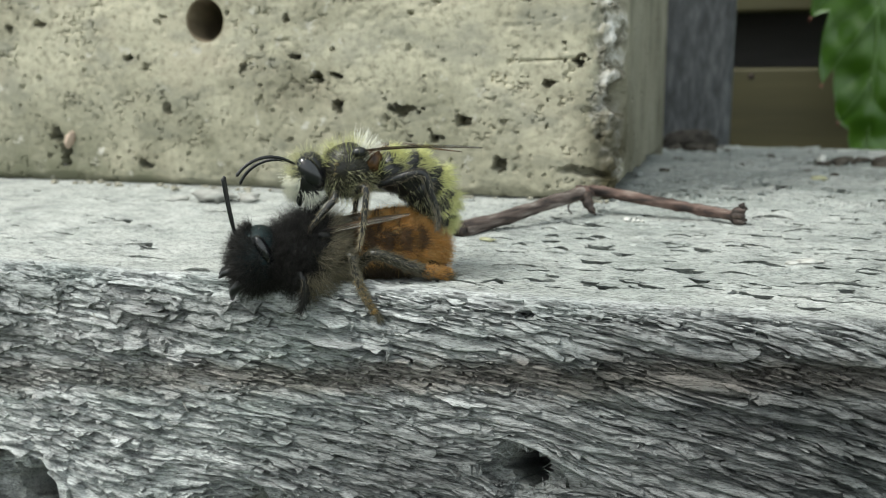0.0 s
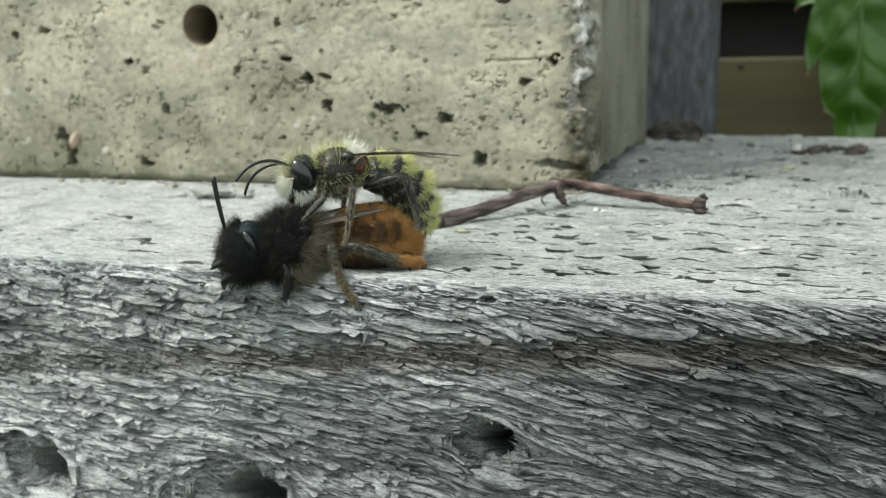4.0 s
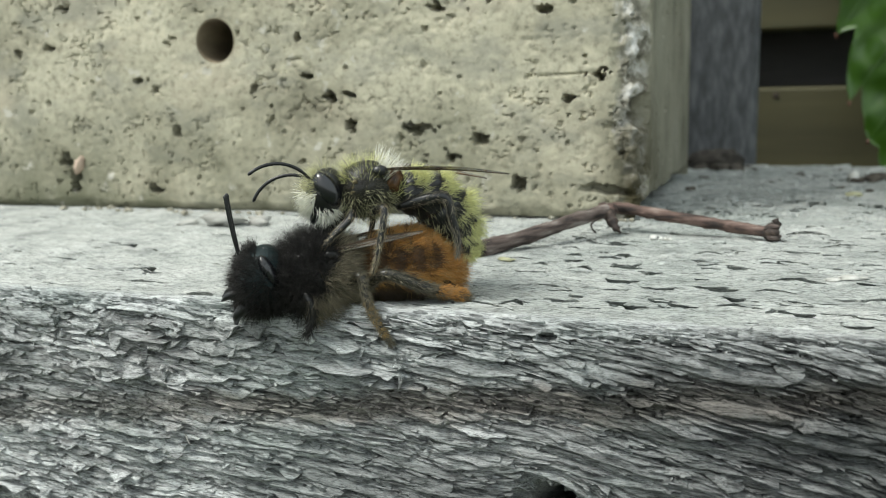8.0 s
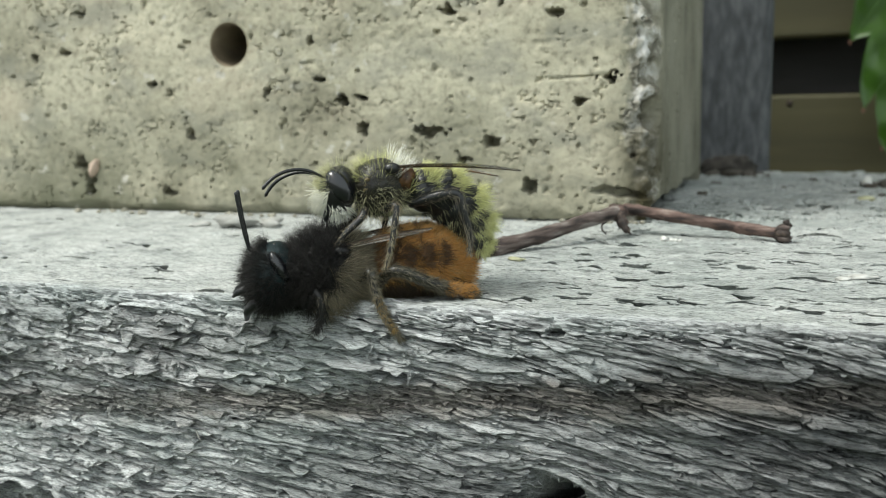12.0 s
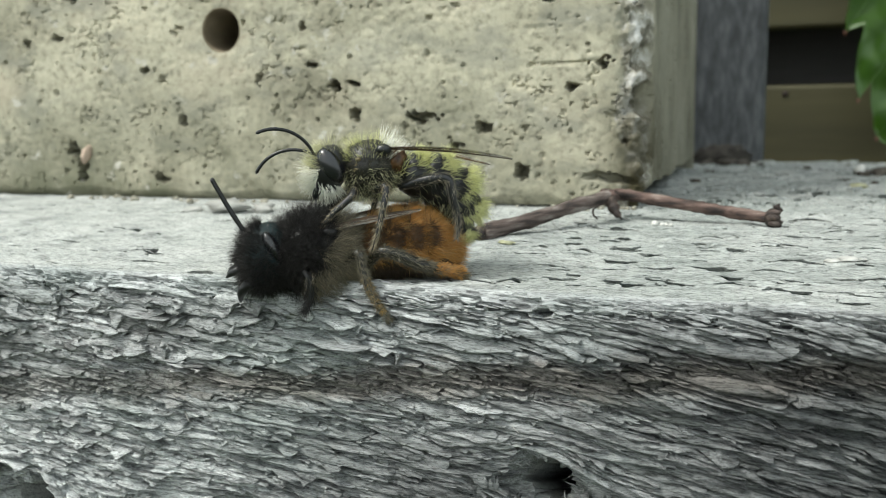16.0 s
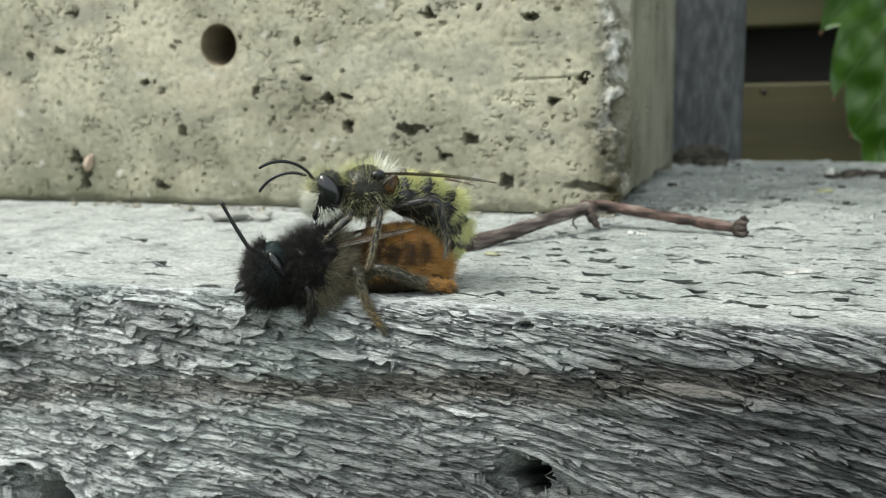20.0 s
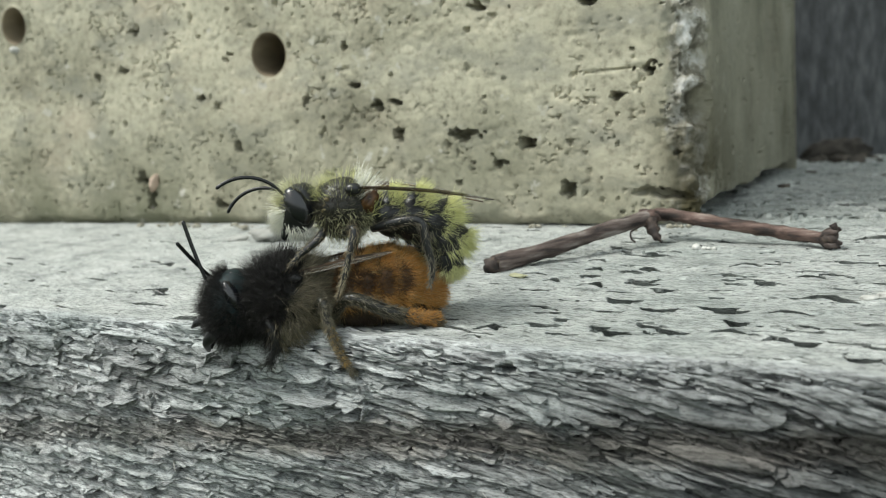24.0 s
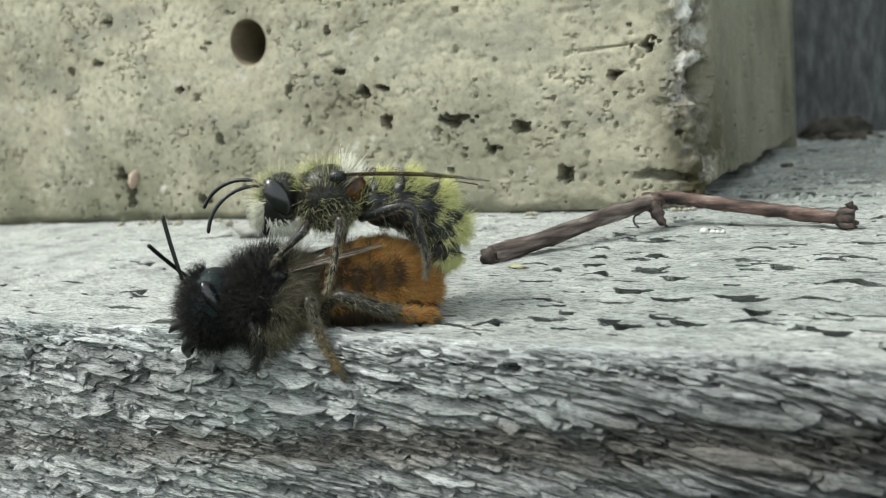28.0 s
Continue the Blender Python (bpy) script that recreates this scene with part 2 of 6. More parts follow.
def pitted_stone(name):
    """Cream limestone with ochre and grey-green clouding, dark grit and white chips."""
    m, nt, b = nodes_of(name)
    cloud = noise_of(nt, 95.0, (1, 1, 1.7), 7, 0.6)
    col = ramp(nt, cloud, [(0.3, (0.235, 0.223, 0.168)), (0.45, (0.37, 0.352, 0.27)), (0.58, (0.45, 0.43, 0.335)), (0.75, (0.52, 0.49, 0.378))])
    moss = noise_of(nt, 60.0, (1, 1, 1), 5, 0.65, (0.4, 0.2, 0.1))
    col = blend(nt, col, (0.204, 0.204, 0.1496), ramp(nt, moss, [(0.5, (0, 0, 0)), (0.72, (0.5, 0.5, 0.5))]))
    grit = noise_of(nt, 1400.0, (1, 1, 1), 5, 0.7)
    col = blend(nt, col, ramp(nt, grit, [(0.33, (0.5, 0.49, 0.46)), (0.46, (0.94, 0.94, 0.93)), (0.62, (1.14, 1.135, 1.11))]), 0.95, "MULTIPLY")
    speck = noise_of(nt, 620.0, (1, 1, 1.2), 5, 0.75, (0.3, 0.9, 0.4))
    col = blend(nt, col, (0.068, 0.0646, 0.051), blend(nt, ramp(nt, speck, [(0.56, (0, 0, 0)), (0.64, (0.6, 0.6, 0.6))]), ramp(nt, noise_of(nt, 130.0, (1, 1, 1.3), 4, 0.6, (0.6, 0.2, 0.8)), [(0.5, (0.06, 0.06, 0.06)), (0.62, (1, 1, 1))]), 1.0, "MULTIPLY"))
    rosy = noise_of(nt, 70.0, (1, 1, 1.4), 5, 0.6, (0.8, 0.4, 0.2))
    col = blend(nt, col, (0.40, 0.345, 0.265), ramp(nt, rosy, [(0.52, (0, 0, 0)), (0.66, (0.45, 0.45, 0.45))]))
    grey = noise_of(nt, 210.0, (0.8, 1, 1.5), 6, 0.65, (0.1, 0.5, 0.9))
    col = blend(nt, col, (0.235, 0.235, 0.195), ramp(nt, grey, [(0.5, (0, 0, 0)), (0.64, (0.6, 0.6, 0.6))]))
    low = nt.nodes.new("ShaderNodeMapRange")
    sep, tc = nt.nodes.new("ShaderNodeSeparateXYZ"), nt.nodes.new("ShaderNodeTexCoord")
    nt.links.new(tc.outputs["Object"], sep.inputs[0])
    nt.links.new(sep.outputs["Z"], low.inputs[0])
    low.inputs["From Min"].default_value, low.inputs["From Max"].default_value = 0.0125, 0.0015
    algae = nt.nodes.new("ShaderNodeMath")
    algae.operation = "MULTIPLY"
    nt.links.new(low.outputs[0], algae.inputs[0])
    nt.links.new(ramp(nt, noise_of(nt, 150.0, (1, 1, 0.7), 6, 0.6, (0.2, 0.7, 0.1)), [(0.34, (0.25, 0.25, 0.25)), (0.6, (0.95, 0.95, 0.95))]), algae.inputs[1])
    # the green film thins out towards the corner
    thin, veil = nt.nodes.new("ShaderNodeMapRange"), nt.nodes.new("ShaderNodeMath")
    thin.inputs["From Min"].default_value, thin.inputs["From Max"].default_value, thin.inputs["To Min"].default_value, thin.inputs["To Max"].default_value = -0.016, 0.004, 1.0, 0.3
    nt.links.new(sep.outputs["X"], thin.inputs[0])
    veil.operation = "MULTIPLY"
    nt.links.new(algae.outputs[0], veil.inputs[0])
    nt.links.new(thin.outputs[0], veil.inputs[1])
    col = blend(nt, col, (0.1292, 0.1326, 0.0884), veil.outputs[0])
    white = noise_of(nt, 420.0, (1, 1, 1), 4, 0.6, (0.9, 0.1, 0.5))
    col = blend(nt, col, (0.4896, 0.476, 0.4216), ramp(nt, white, [(0.63, (0, 0, 0)), (0.7, (0.8, 0.8, 0.8))]))
    # freshly broken, paler stone along the chipped arris
    fresh = nt.nodes.new("ShaderNodeMapRange")
    stray = nt.nodes.new("ShaderNodeMath")
    stray.operation, stray.inputs[1].default_value = "MULTIPLY_ADD", 0.0075
    nt.links.new(noise_of(nt, 210.0, (1, 1, 0.8), 6, 0.65, (0.5, 0.2, 0.3)), stray.inputs[0])
    nt.links.new(sep.outputs["X"], stray.inputs[2])
    nt.links.new(stray.outputs[0], fresh.inputs[0])
    fresh.inputs["From Min"].default_value, fresh.inputs["From Max"].default_value = 0.0119, 0.0128
    side = nt.nodes.new("ShaderNodeMapRange")
    nt.links.new(sep.outputs["Y"], side.inputs[0])
    side.inputs["From Min"].default_value, side.inputs["From Max"].default_value = 0.0372, 0.0358
    broken = nt.nodes.new("ShaderNodeMath")
    broken.operation = "MULTIPLY"
    nt.links.new(fresh.outputs[0], broken.inputs[0])
    nt.links.new(side.outputs[0], broken.inputs[1])
    mottle = ramp(nt, noise_of(nt, 520.0, (1, 1, 0.8), 6, 0.7, (0.1, 0.3, 0.2)), [(0.36, (0.10, 0.096, 0.078)), (0.46, (0.22, 0.21, 0.17)), (0.53, (0.43, 0.42, 0.37)), (0.62, (0.62, 0.62, 0.60))])
    col = blend(nt, col, mottle, broken.outputs[0])
    # the sawn side: smoother, greyer, streaks running down, its shade painted in darker
    sawn_shade = nt.nodes.new("ShaderNodeMapRange")
    sawn_shade.inputs["From Min"].default_value, sawn_shade.inputs["From Max"].default_value, sawn_shade.inputs["To Max"].default_value = 0.0362, 0.0385, 0.8
    nt.links.new(sep.outputs["Y"], sawn_shade.inputs[0])
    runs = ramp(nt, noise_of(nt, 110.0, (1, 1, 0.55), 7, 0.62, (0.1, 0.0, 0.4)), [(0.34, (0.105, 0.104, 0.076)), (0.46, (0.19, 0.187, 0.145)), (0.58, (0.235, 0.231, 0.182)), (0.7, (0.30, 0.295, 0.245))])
    col = blend(nt, col, runs, sawn_shade.outputs[0])
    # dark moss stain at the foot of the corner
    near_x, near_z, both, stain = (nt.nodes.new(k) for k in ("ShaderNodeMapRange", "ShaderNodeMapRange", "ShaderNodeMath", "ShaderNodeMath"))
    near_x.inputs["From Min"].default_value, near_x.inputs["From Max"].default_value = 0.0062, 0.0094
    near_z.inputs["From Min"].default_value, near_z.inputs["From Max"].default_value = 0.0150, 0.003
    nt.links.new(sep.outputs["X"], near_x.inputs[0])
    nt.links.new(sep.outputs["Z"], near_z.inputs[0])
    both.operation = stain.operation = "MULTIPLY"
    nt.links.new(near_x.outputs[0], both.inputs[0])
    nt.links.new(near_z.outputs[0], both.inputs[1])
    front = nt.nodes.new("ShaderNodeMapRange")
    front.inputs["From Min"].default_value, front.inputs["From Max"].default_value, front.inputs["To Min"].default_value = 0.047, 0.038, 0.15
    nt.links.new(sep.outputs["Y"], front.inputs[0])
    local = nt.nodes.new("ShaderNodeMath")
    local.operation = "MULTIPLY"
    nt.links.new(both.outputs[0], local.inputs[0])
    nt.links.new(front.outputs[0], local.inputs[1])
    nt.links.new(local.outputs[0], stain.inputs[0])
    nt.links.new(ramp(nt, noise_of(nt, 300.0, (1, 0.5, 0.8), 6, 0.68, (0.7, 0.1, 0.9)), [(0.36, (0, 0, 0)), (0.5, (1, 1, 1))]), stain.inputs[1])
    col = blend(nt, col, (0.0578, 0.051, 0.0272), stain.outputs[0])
    nt.links.new(col, b.inputs["Base Color"])
    b.inputs["Roughness"].default_value, b.inputs["Specular IOR Level"].default_value = 0.9, 0.2
    bump(nt, b, grit, 0.8, 0.08)
    return m


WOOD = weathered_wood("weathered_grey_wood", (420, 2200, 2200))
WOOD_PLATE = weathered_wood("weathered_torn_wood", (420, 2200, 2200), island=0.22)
POST_WOOD = simple("grey_post_wood", [(0.34, (0.04, 0.044, 0.047)), (0.5, (0.066, 0.072, 0.077)), (0.64, (0.10, 0.107, 0.112))], 1100, (1, 1, 0.3), 0.85, bump_mm=0.5)
FENCE_WOOD = simple("olive_stained_fence_wood", [(0.3, (0.034, 0.0306, 0.01088)), (0.55, (0.0578, 0.05236, 0.0204)), (0.8, (0.0782, 0.0714, 0.0306))], 60, (0.3, 1, 3), 0.6, bump_mm=0.1)
DARK_WOOD = simple("dark_brown_wood", [(0.3, (0.045, 0.043, 0.042)), (0.7, (0.085, 0.08, 0.077))], 60, (0.3, 1, 3), 0.8)
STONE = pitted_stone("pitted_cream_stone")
BORE = simple("brown_bored_stone", [(0.3, (0.10, 0.078, 0.048)), (0.7, (0.27, 0.225, 0.15))], 260, (1, 0.5, 1), 0.9, bump_mm=0.1)
PINK = simple("pinkish_pebble", [(0.3, (0.36, 0.27, 0.21)), (0.7, (0.47, 0.37, 0.29))], 700, roughness=0.85, bump_mm=0.05)
BARK = simple("reddish_brown_bark", [(0.36, (0.016, 0.011, 0.009)), (0.48, (0.075, 0.046, 0.037)), (0.58, (0.13, 0.085, 0.07)), (0.7, (0.24, 0.19, 0.165))], 1700, (0.22, 1.2, 1.3), 0.8, bump_mm=0.2)
BARK_GREY = simple("grey_brown_bark", [(0.36, (0.016, 0.012, 0.010)), (0.48, (0.07, 0.05, 0.043)), (0.58, (0.125, 0.10, 0.088)), (0.7, (0.26, 0.235, 0.215))], 1700, (0.22, 1.2, 1.3), 0.8, bump_mm=0.2)
BARK_DARK = simple("dark_bud_scale", [(0.3, (0.007, 0.005, 0.004)), (0.55, (0.035, 0.023, 0.018)), (0.75, (0.13, 0.095, 0.07))], 2200, roughness=0.7, bump_mm=0.1)
LEAF = simple("green_vine_leaf", [(0.3, (0.0238, 0.0748, 0.00408)), (0.6, (0.0476, 0.1224, 0.00816)), (0.8, (0.0748, 0.17, 0.0204))], 120, roughness=0.36, bump_mm=0.15)
VEIN = simple("pale_leaf_vein", [(0.3, (0.0544, 0.1224, 0.0204)), (0.7, (0.0816, 0.1632, 0.034))], 300, roughness=0.5)
LEAF_TIP = simple("reddish_leaf_tip", [(0.3, (0.136, 0.0476, 0.034)), (0.7, (0.2176, 0.102, 0.068))], 900, roughness=0.5)
DAMP_SOIL = simple("damp_dark_soil", [(0.3, (0.012, 0.011, 0.009)), (0.7, (0.05, 0.044, 0.036))], 900, roughness=0.95, bump_mm=0.3)
SOIL = simple("dark_crumbly_soil", [(0.3, (0.0238, 0.0204, 0.01632)), (0.7, (0.102, 0.0884, 0.0714))], 900, roughness=0.95, bump_mm=0.1, island=0.4)
CHALK = simple("white_chalky_crumb", [(0.3, (0.3264, 0.3264, 0.2992)), (0.7, (0.5168, 0.5168, 0.4896))], 1500, roughness=0.9, bump_mm=0.05)
EGG_WHITE = simple("waxy_white_egg", [(0.3, (0.5304, 0.5304, 0.4896)), (0.7, (0.612, 0.612, 0.5848))], 1500, roughness=0.4)
PALE_CHIP = simple("pale_wood_chip", [(0.3, (0.2312, 0.2312, 0.2108)), (0.7, (0.4216, 0.4216, 0.3944))], 900, (0.3, 2, 2), 0.9, bump_mm=0.05)
YELLOW_BIT = simple("yellowish_pollen_crumb", [(0.3, (0.27, 0.27, 0.16)), (0.7, (0.42, 0.42, 0.28))], 1500, roughness=0.9, bump_mm=0.05)
GRASS = simple("dull_green_ground", [(0.3, (0.0204, 0.0306, 0.0102)), (0.7, (0.051, 0.068, 0.0272))], 14, roughness=0.95)
IRON = simple("rusty_iron", [(0.3, (0.0136, 0.01088, 0.00884)), (0.7, (0.0476, 0.034, 0.0272))], 900, roughness=0.7, metallic=0.4)

CUTICLE = simple("glossy_black_cuticle", [(0.35, (0.00408, 0.00476, 0.00544)), (0.7, (0.01224, 0.0136, 0.01496))], 2500, roughness=0.32, bump_mm=0.012)
TEAL = simple("dark_teal_metallic_cuticle", [(0.35, (0.003, 0.009, 0.010)), (0.7, (0.010, 0.026, 0.029))], 2500, roughness=0.55, metallic=0.2, specular=0.3, bump_mm=0.03)
EYE = simple("dark_compound_eye", [(0.3, (0.003, 0.0035, 0.005)), (0.7, (0.006, 0.007, 0.010))], 1800, roughness=0.24, specular=0.75, bump_mm=0.003)
ORANGE_SKIN = simple("orange_brown_cuticle", [(0.35, (0.1088, 0.0476, 0.01224)), (0.7, (0.2176, 0.102, 0.0272))], 1500, roughness=0.5, bump_mm=0.02)
BROWN_SKIN = simple("amber_brown_cuticle", [(0.35, (0.034, 0.01904, 0.00816)), (0.7, (0.1088, 0.0578, 0.0204))], 1500, roughness=0.4, bump_mm=0.02)
AMBER_SKIN = simple("amber_cuticle", [(0.35, (0.03, 0.013, 0.005)), (0.7, (0.17, 0.075, 0.016))], 2200, roughness=0.45, bump_mm=0.05)
OLIVE_SKIN = simple("olive_black_cuticle", [(0.35, (0.00544, 0.00544, 0.0034)), (0.7, (0.0204, 0.01904, 0.00952))], 1500, roughness=0.4, bump_mm=0.03)
FUR_BLACK = simple("black_hair", [(0.3, (0.006, 0.0055, 0.005)), (0.7, (0.018, 0.0165, 0.0145))], 400, roughness=0.4, island=0.5, specular=0.35)
FUR_GREY = simple("grey_brown_hair", [(0.3, (0.1632, 0.1428, 0.102)), (0.7, (0.2992, 0.272, 0.204))], 400, roughness=0.5, island=0.45)
FUR_ORANGE = simple("orange_hair", [(0.3, (0.38, 0.17, 0.034)), (0.55, (0.52, 0.26, 0.065)), (0.75, (0.64, 0.38, 0.13))], 500, roughness=0.45, island=0.4)
FUR_YELLOW = simple("pale_yellow_green_hair", [(0.3, (0.54, 0.55, 0.20)), (0.7, (0.76, 0.77, 0.38))], 500, roughness=0.45, island=0.25)
FUR_DUSK = simple("dusky_grey_hair", [(0.3, (0.0612, 0.0544, 0.034)), (0.7, (0.204, 0.1802, 0.1224))], 500, roughness=0.45, island=0.5)
FUR_GOLD = simple("golden_brown_hair", [(0.3, (0.2448, 0.1496, 0.0374)), (0.7, (0.408, 0.272, 0.0884))], 500, roughness=0.5, island=0.4)
FUR_PALE_GOLD = simple("pale_golden_hair", [(0.3, (0.4216, 0.2924, 0.1156)), (0.7, (0.5576, 0.4352, 0.2176))], 500, roughness=0.45, island=0.3)
FUR_TUFT = simple("dark_rust_hair", [(0.3, (0.034, 0.01904, 0.00816)), (0.7, (0.1156, 0.0578, 0.0204))], 500, roughness=0.5, island=0.45)
FUR_UNDER = simple("dark_olive_under_hair", [(0.3, (0.0238, 0.02312, 0.0136)), (0.7, (0.0952, 0.0884, 0.051))], 500, roughness=0.5, island=0.6)
FUR_BELLY = simple("dark_dusky_belly_hair", [(0.3, (0.022, 0.016, 0.009)), (0.7, (0.075, 0.052, 0.028))], 500, roughness=0.5, island=0.5)
FUR_TAWNY = simple("pale_tawny_hair", [(0.3, (0.20, 0.165, 0.10)), (0.7, (0.40, 0.35, 0.24))], 500, roughness=0.5, island=0.4)
POLLEN = simple("tan_pollen", [(0.3, (0.13, 0.105, 0.05)), (0.7, (0.26, 0.21, 0.11))], 2500, roughness=0.85, bump_mm=0.02)
FUR_OLIVE = simple("dull_olive_yellow_hair", [(0.3, (0.36, 0.36, 0.18)), (0.7, (0.66, 0.65, 0.42))], 500, roughness=0.45, island=0.35)
FUR_WHITE = simple("cream_white_hair", [(0.3, (0.78, 0.78, 0.66)), (0.7, (0.88, 0.88, 0.80))], 500, roughness=0.45, island=0.15)


def wing_material():
    m, nt, b = nodes_of("smoky_wing_membrane")
    n = noise_of(nt, 900, (0.4, 2, 2))
    nt.links.new(ramp(nt, n, [(0.3, (0.13, 0.12, 0.10)), (0.7, (0.28, 0.265, 0.235))]), b.inputs["Base Color"])
    b.inputs["Roughness"].default_value, b.inputs["Alpha"].default_value = 0.25, 0.5
    return m


WING = wing_material()

# ---- mesh helpers (millimetres) ----
RNG = np.random.default_rng(7)


def link_mesh(name, verts, faces, mats, parent=None, label="", smooth=True, index=None):
    me = bpy.data.meshes.new(name)
    me.from_pydata((np.asarray(verts, float) * MM).tolist(), [], [tuple(int(i) for i in f) for f in faces])
    for m in mats if isinstance(mats, (list, tuple)) else [mats]:
        me.materials.append(m)
    if smooth:
        me.shade_smooth()
    if index is not None:
        me.polygons.foreach_set("material_index", np.asarray(index, np.int32))
    me.update()
    ob = new(name, me)
    if parent is not None:
        ob.parent = parent
    if label:
        tagged(ob, label)
    return ob


def quads(n, m):
    i = np.arange(n * m).reshape(n, m)
    return np.stack([i[:-1, :-1], i[:-1, 1:], i[1:, 1:], i[1:, :-1]], -1).reshape(-1, 4)


def quad_mesh(name, verts, faces, mat, smooth=True):
    """A large mesh of quads, by arrays."""
    me = bpy.data.meshes.new(name)
    v, f = np.asarray(verts, np.float32) * MM, np.asarray(faces, np.int32)
    me.vertices.add(len(v))
    me.vertices.foreach_set("co", v.ravel())
    me.loops.add(f.size)
    me.loops.foreach_set("vertex_index", f.ravel())
    me.polygons.add(len(f))
    me.polygons.foreach_set("loop_start", np.arange(0, f.size, 4, dtype=np.int32))
    me.update(calc_edges=True)
    me.materials.append(mat)
    if smooth:
        me.shade_smooth()
    return me


def hashed(ix, iy, seed):
    h = (ix.astype(np.int64) * 374761393 + iy.astype(np.int64) * 668265263 + seed * 1442695041) & 0xFFFFFFFF
    h = ((h ^ (h >> 13)) * 1274126177) & 0xFFFFFFFF
    return ((h ^ (h >> 16)) & 0xFFFF) / 65535.0


def vnoise(x, y, seed=0):
    """Smooth value noise, 0 to 1."""
    ix, iy = np.floor(x), np.floor(y)
    fx, fy = x - ix, y - iy
    fx, fy = fx * fx * (3 - 2 * fx), fy * fy * (3 - 2 * fy)
    a, b = hashed(ix, iy, seed), hashed(ix + 1, iy, seed)
    c, d = hashed(ix, iy + 1, seed), hashed(ix + 1, iy + 1, seed)
    return (a * (1 - fx) + b * fx) * (1 - fy) + (c * (1 - fx) + d * fx) * fy


def fractal(x, y, seed, octaves=4):
    out, amp, total = 0, 1.0, 0.0
    for k in range(octaves):
        out, total = out + amp * vnoise(x * 2**k, y * 2**k, seed + 17 * k), total + amp
        amp *= 0.5
    return out / total


def tube(path, radii, sides=10):
    """A closed tube round a path of points."""
    p = np.asarray(path, float)
    r = np.broadcast_to(np.asarray(radii, float), (len(p),))
    tang = np.gradient(p, axis=0)
    tang /= np.linalg.norm(tang, axis=1, keepdims=True) + 1e-12
    ref = np.array([0.13, 0.97, 0.2]) if abs(tang[:, 1]).mean() < 0.8 else np.array([0.97, 0.1, 0.2])
    a = np.cross(tang, ref)
    a /= np.linalg.norm(a, axis=1, keepdims=True)
    b = np.cross(tang, a)
    th = np.linspace(0, 2 * np.pi, sides, endpoint=False)
    v = p[:, None] + r[:, None, None] * (np.cos(th)[None, :, None] * a[:, None] + np.sin(th)[None, :, None] * b[:, None])
    n = len(p)
    f = [(i * sides + j, i * sides + (j + 1) % sides, (i + 1) * sides + (j + 1) % sides, (i + 1) * sides + j) for i in range(n - 1) for j in range(sides)]
    f += [tuple(range(sides))[::-1], tuple(range((n - 1) * sides, n * sides))]
    return v.reshape(-1, 3), f


def smooth_path(points, n=24):
    """Catmull-Rom through the points."""
    p = np.asarray(points, float)
    q = np.vstack([2 * p[0] - p[1], p, 2 * p[-1] - p[-2]])
    s = np.linspace(0, len(p) - 1 - 1e-9, n)
    k, f = s.astype(int), (s % 1)[:, None]
    a, b, c, d = q[k], q[k + 1], q[k + 2], q[k + 3]
    return 0.5 * (2 * b + (c - a) * f + (2 * a - 5 * b + 4 * c - d) * f**2 + (3 * b - a - 3 * c + d) * f**3)


def ball(center, semi, tilt=0.0, nu=28, nv=18, lumps=0.0, seed=3, cut=None):
    """An ellipsoid with a slightly uneven skin; tilt: degrees about the y axis."""
    u, v = np.meshgrid(np.linspace(0, 2 * np.pi, nu, endpoint=False), np.linspace(0, np.pi, nv))
    d = np.stack([np.cos(v), np.sin(v) * np.cos(u), np.sin(v) * np.sin(u)], -1)
    r = 1 + lumps * (fractal(d[..., 0] * 3 + 7, d[..., 1] * 3 + d[..., 2] * 5 + 9, seed) - 0.5)
    p = d * r[..., None] * np.asarray(semi)
    if cut is not None:
        p[..., 0] = np.minimum(p[..., 0], cut * semi[0])
    c, s = np.cos(np.radians(tilt)), np.sin(np.radians(tilt))
    p = p @ np.array([[c, 0, -s], [0, 1, 0], [s, 0, c]]) + np.asarray(center)
    f = [(i * nu + j, i * nu + (j + 1) % nu, (i + 1) * nu + (j + 1) % nu, (i + 1) * nu + j) for i in range(nv - 1) for j in range(nu)]
    return p.reshape(-1, 3), f


def shell_points(center, semi, count, seed, tilt=0.0, keep=None):
    """Points and outward normals spread over an ellipsoid; keep: a test on the unit direction."""
    g = np.random.default_rng(seed)
    d = g.normal(size=(count * 4, 3))
    d /= np.linalg.norm(d, axis=1, keepdims=True)
    if keep is not None:
        d = d[keep(d)]
    d = d[:count]
    s = np.asarray(semi)
    p, n = d * s, d / s
    n /= np.linalg.norm(n, axis=1, keepdims=True)
    c, sn = np.cos(np.radians(tilt)), np.sin(np.radians(tilt))
    m = np.array([[c, 0, -sn], [0, 1, 0], [sn, 0, c]])
    return p @ m + np.asarray(center), n @ m


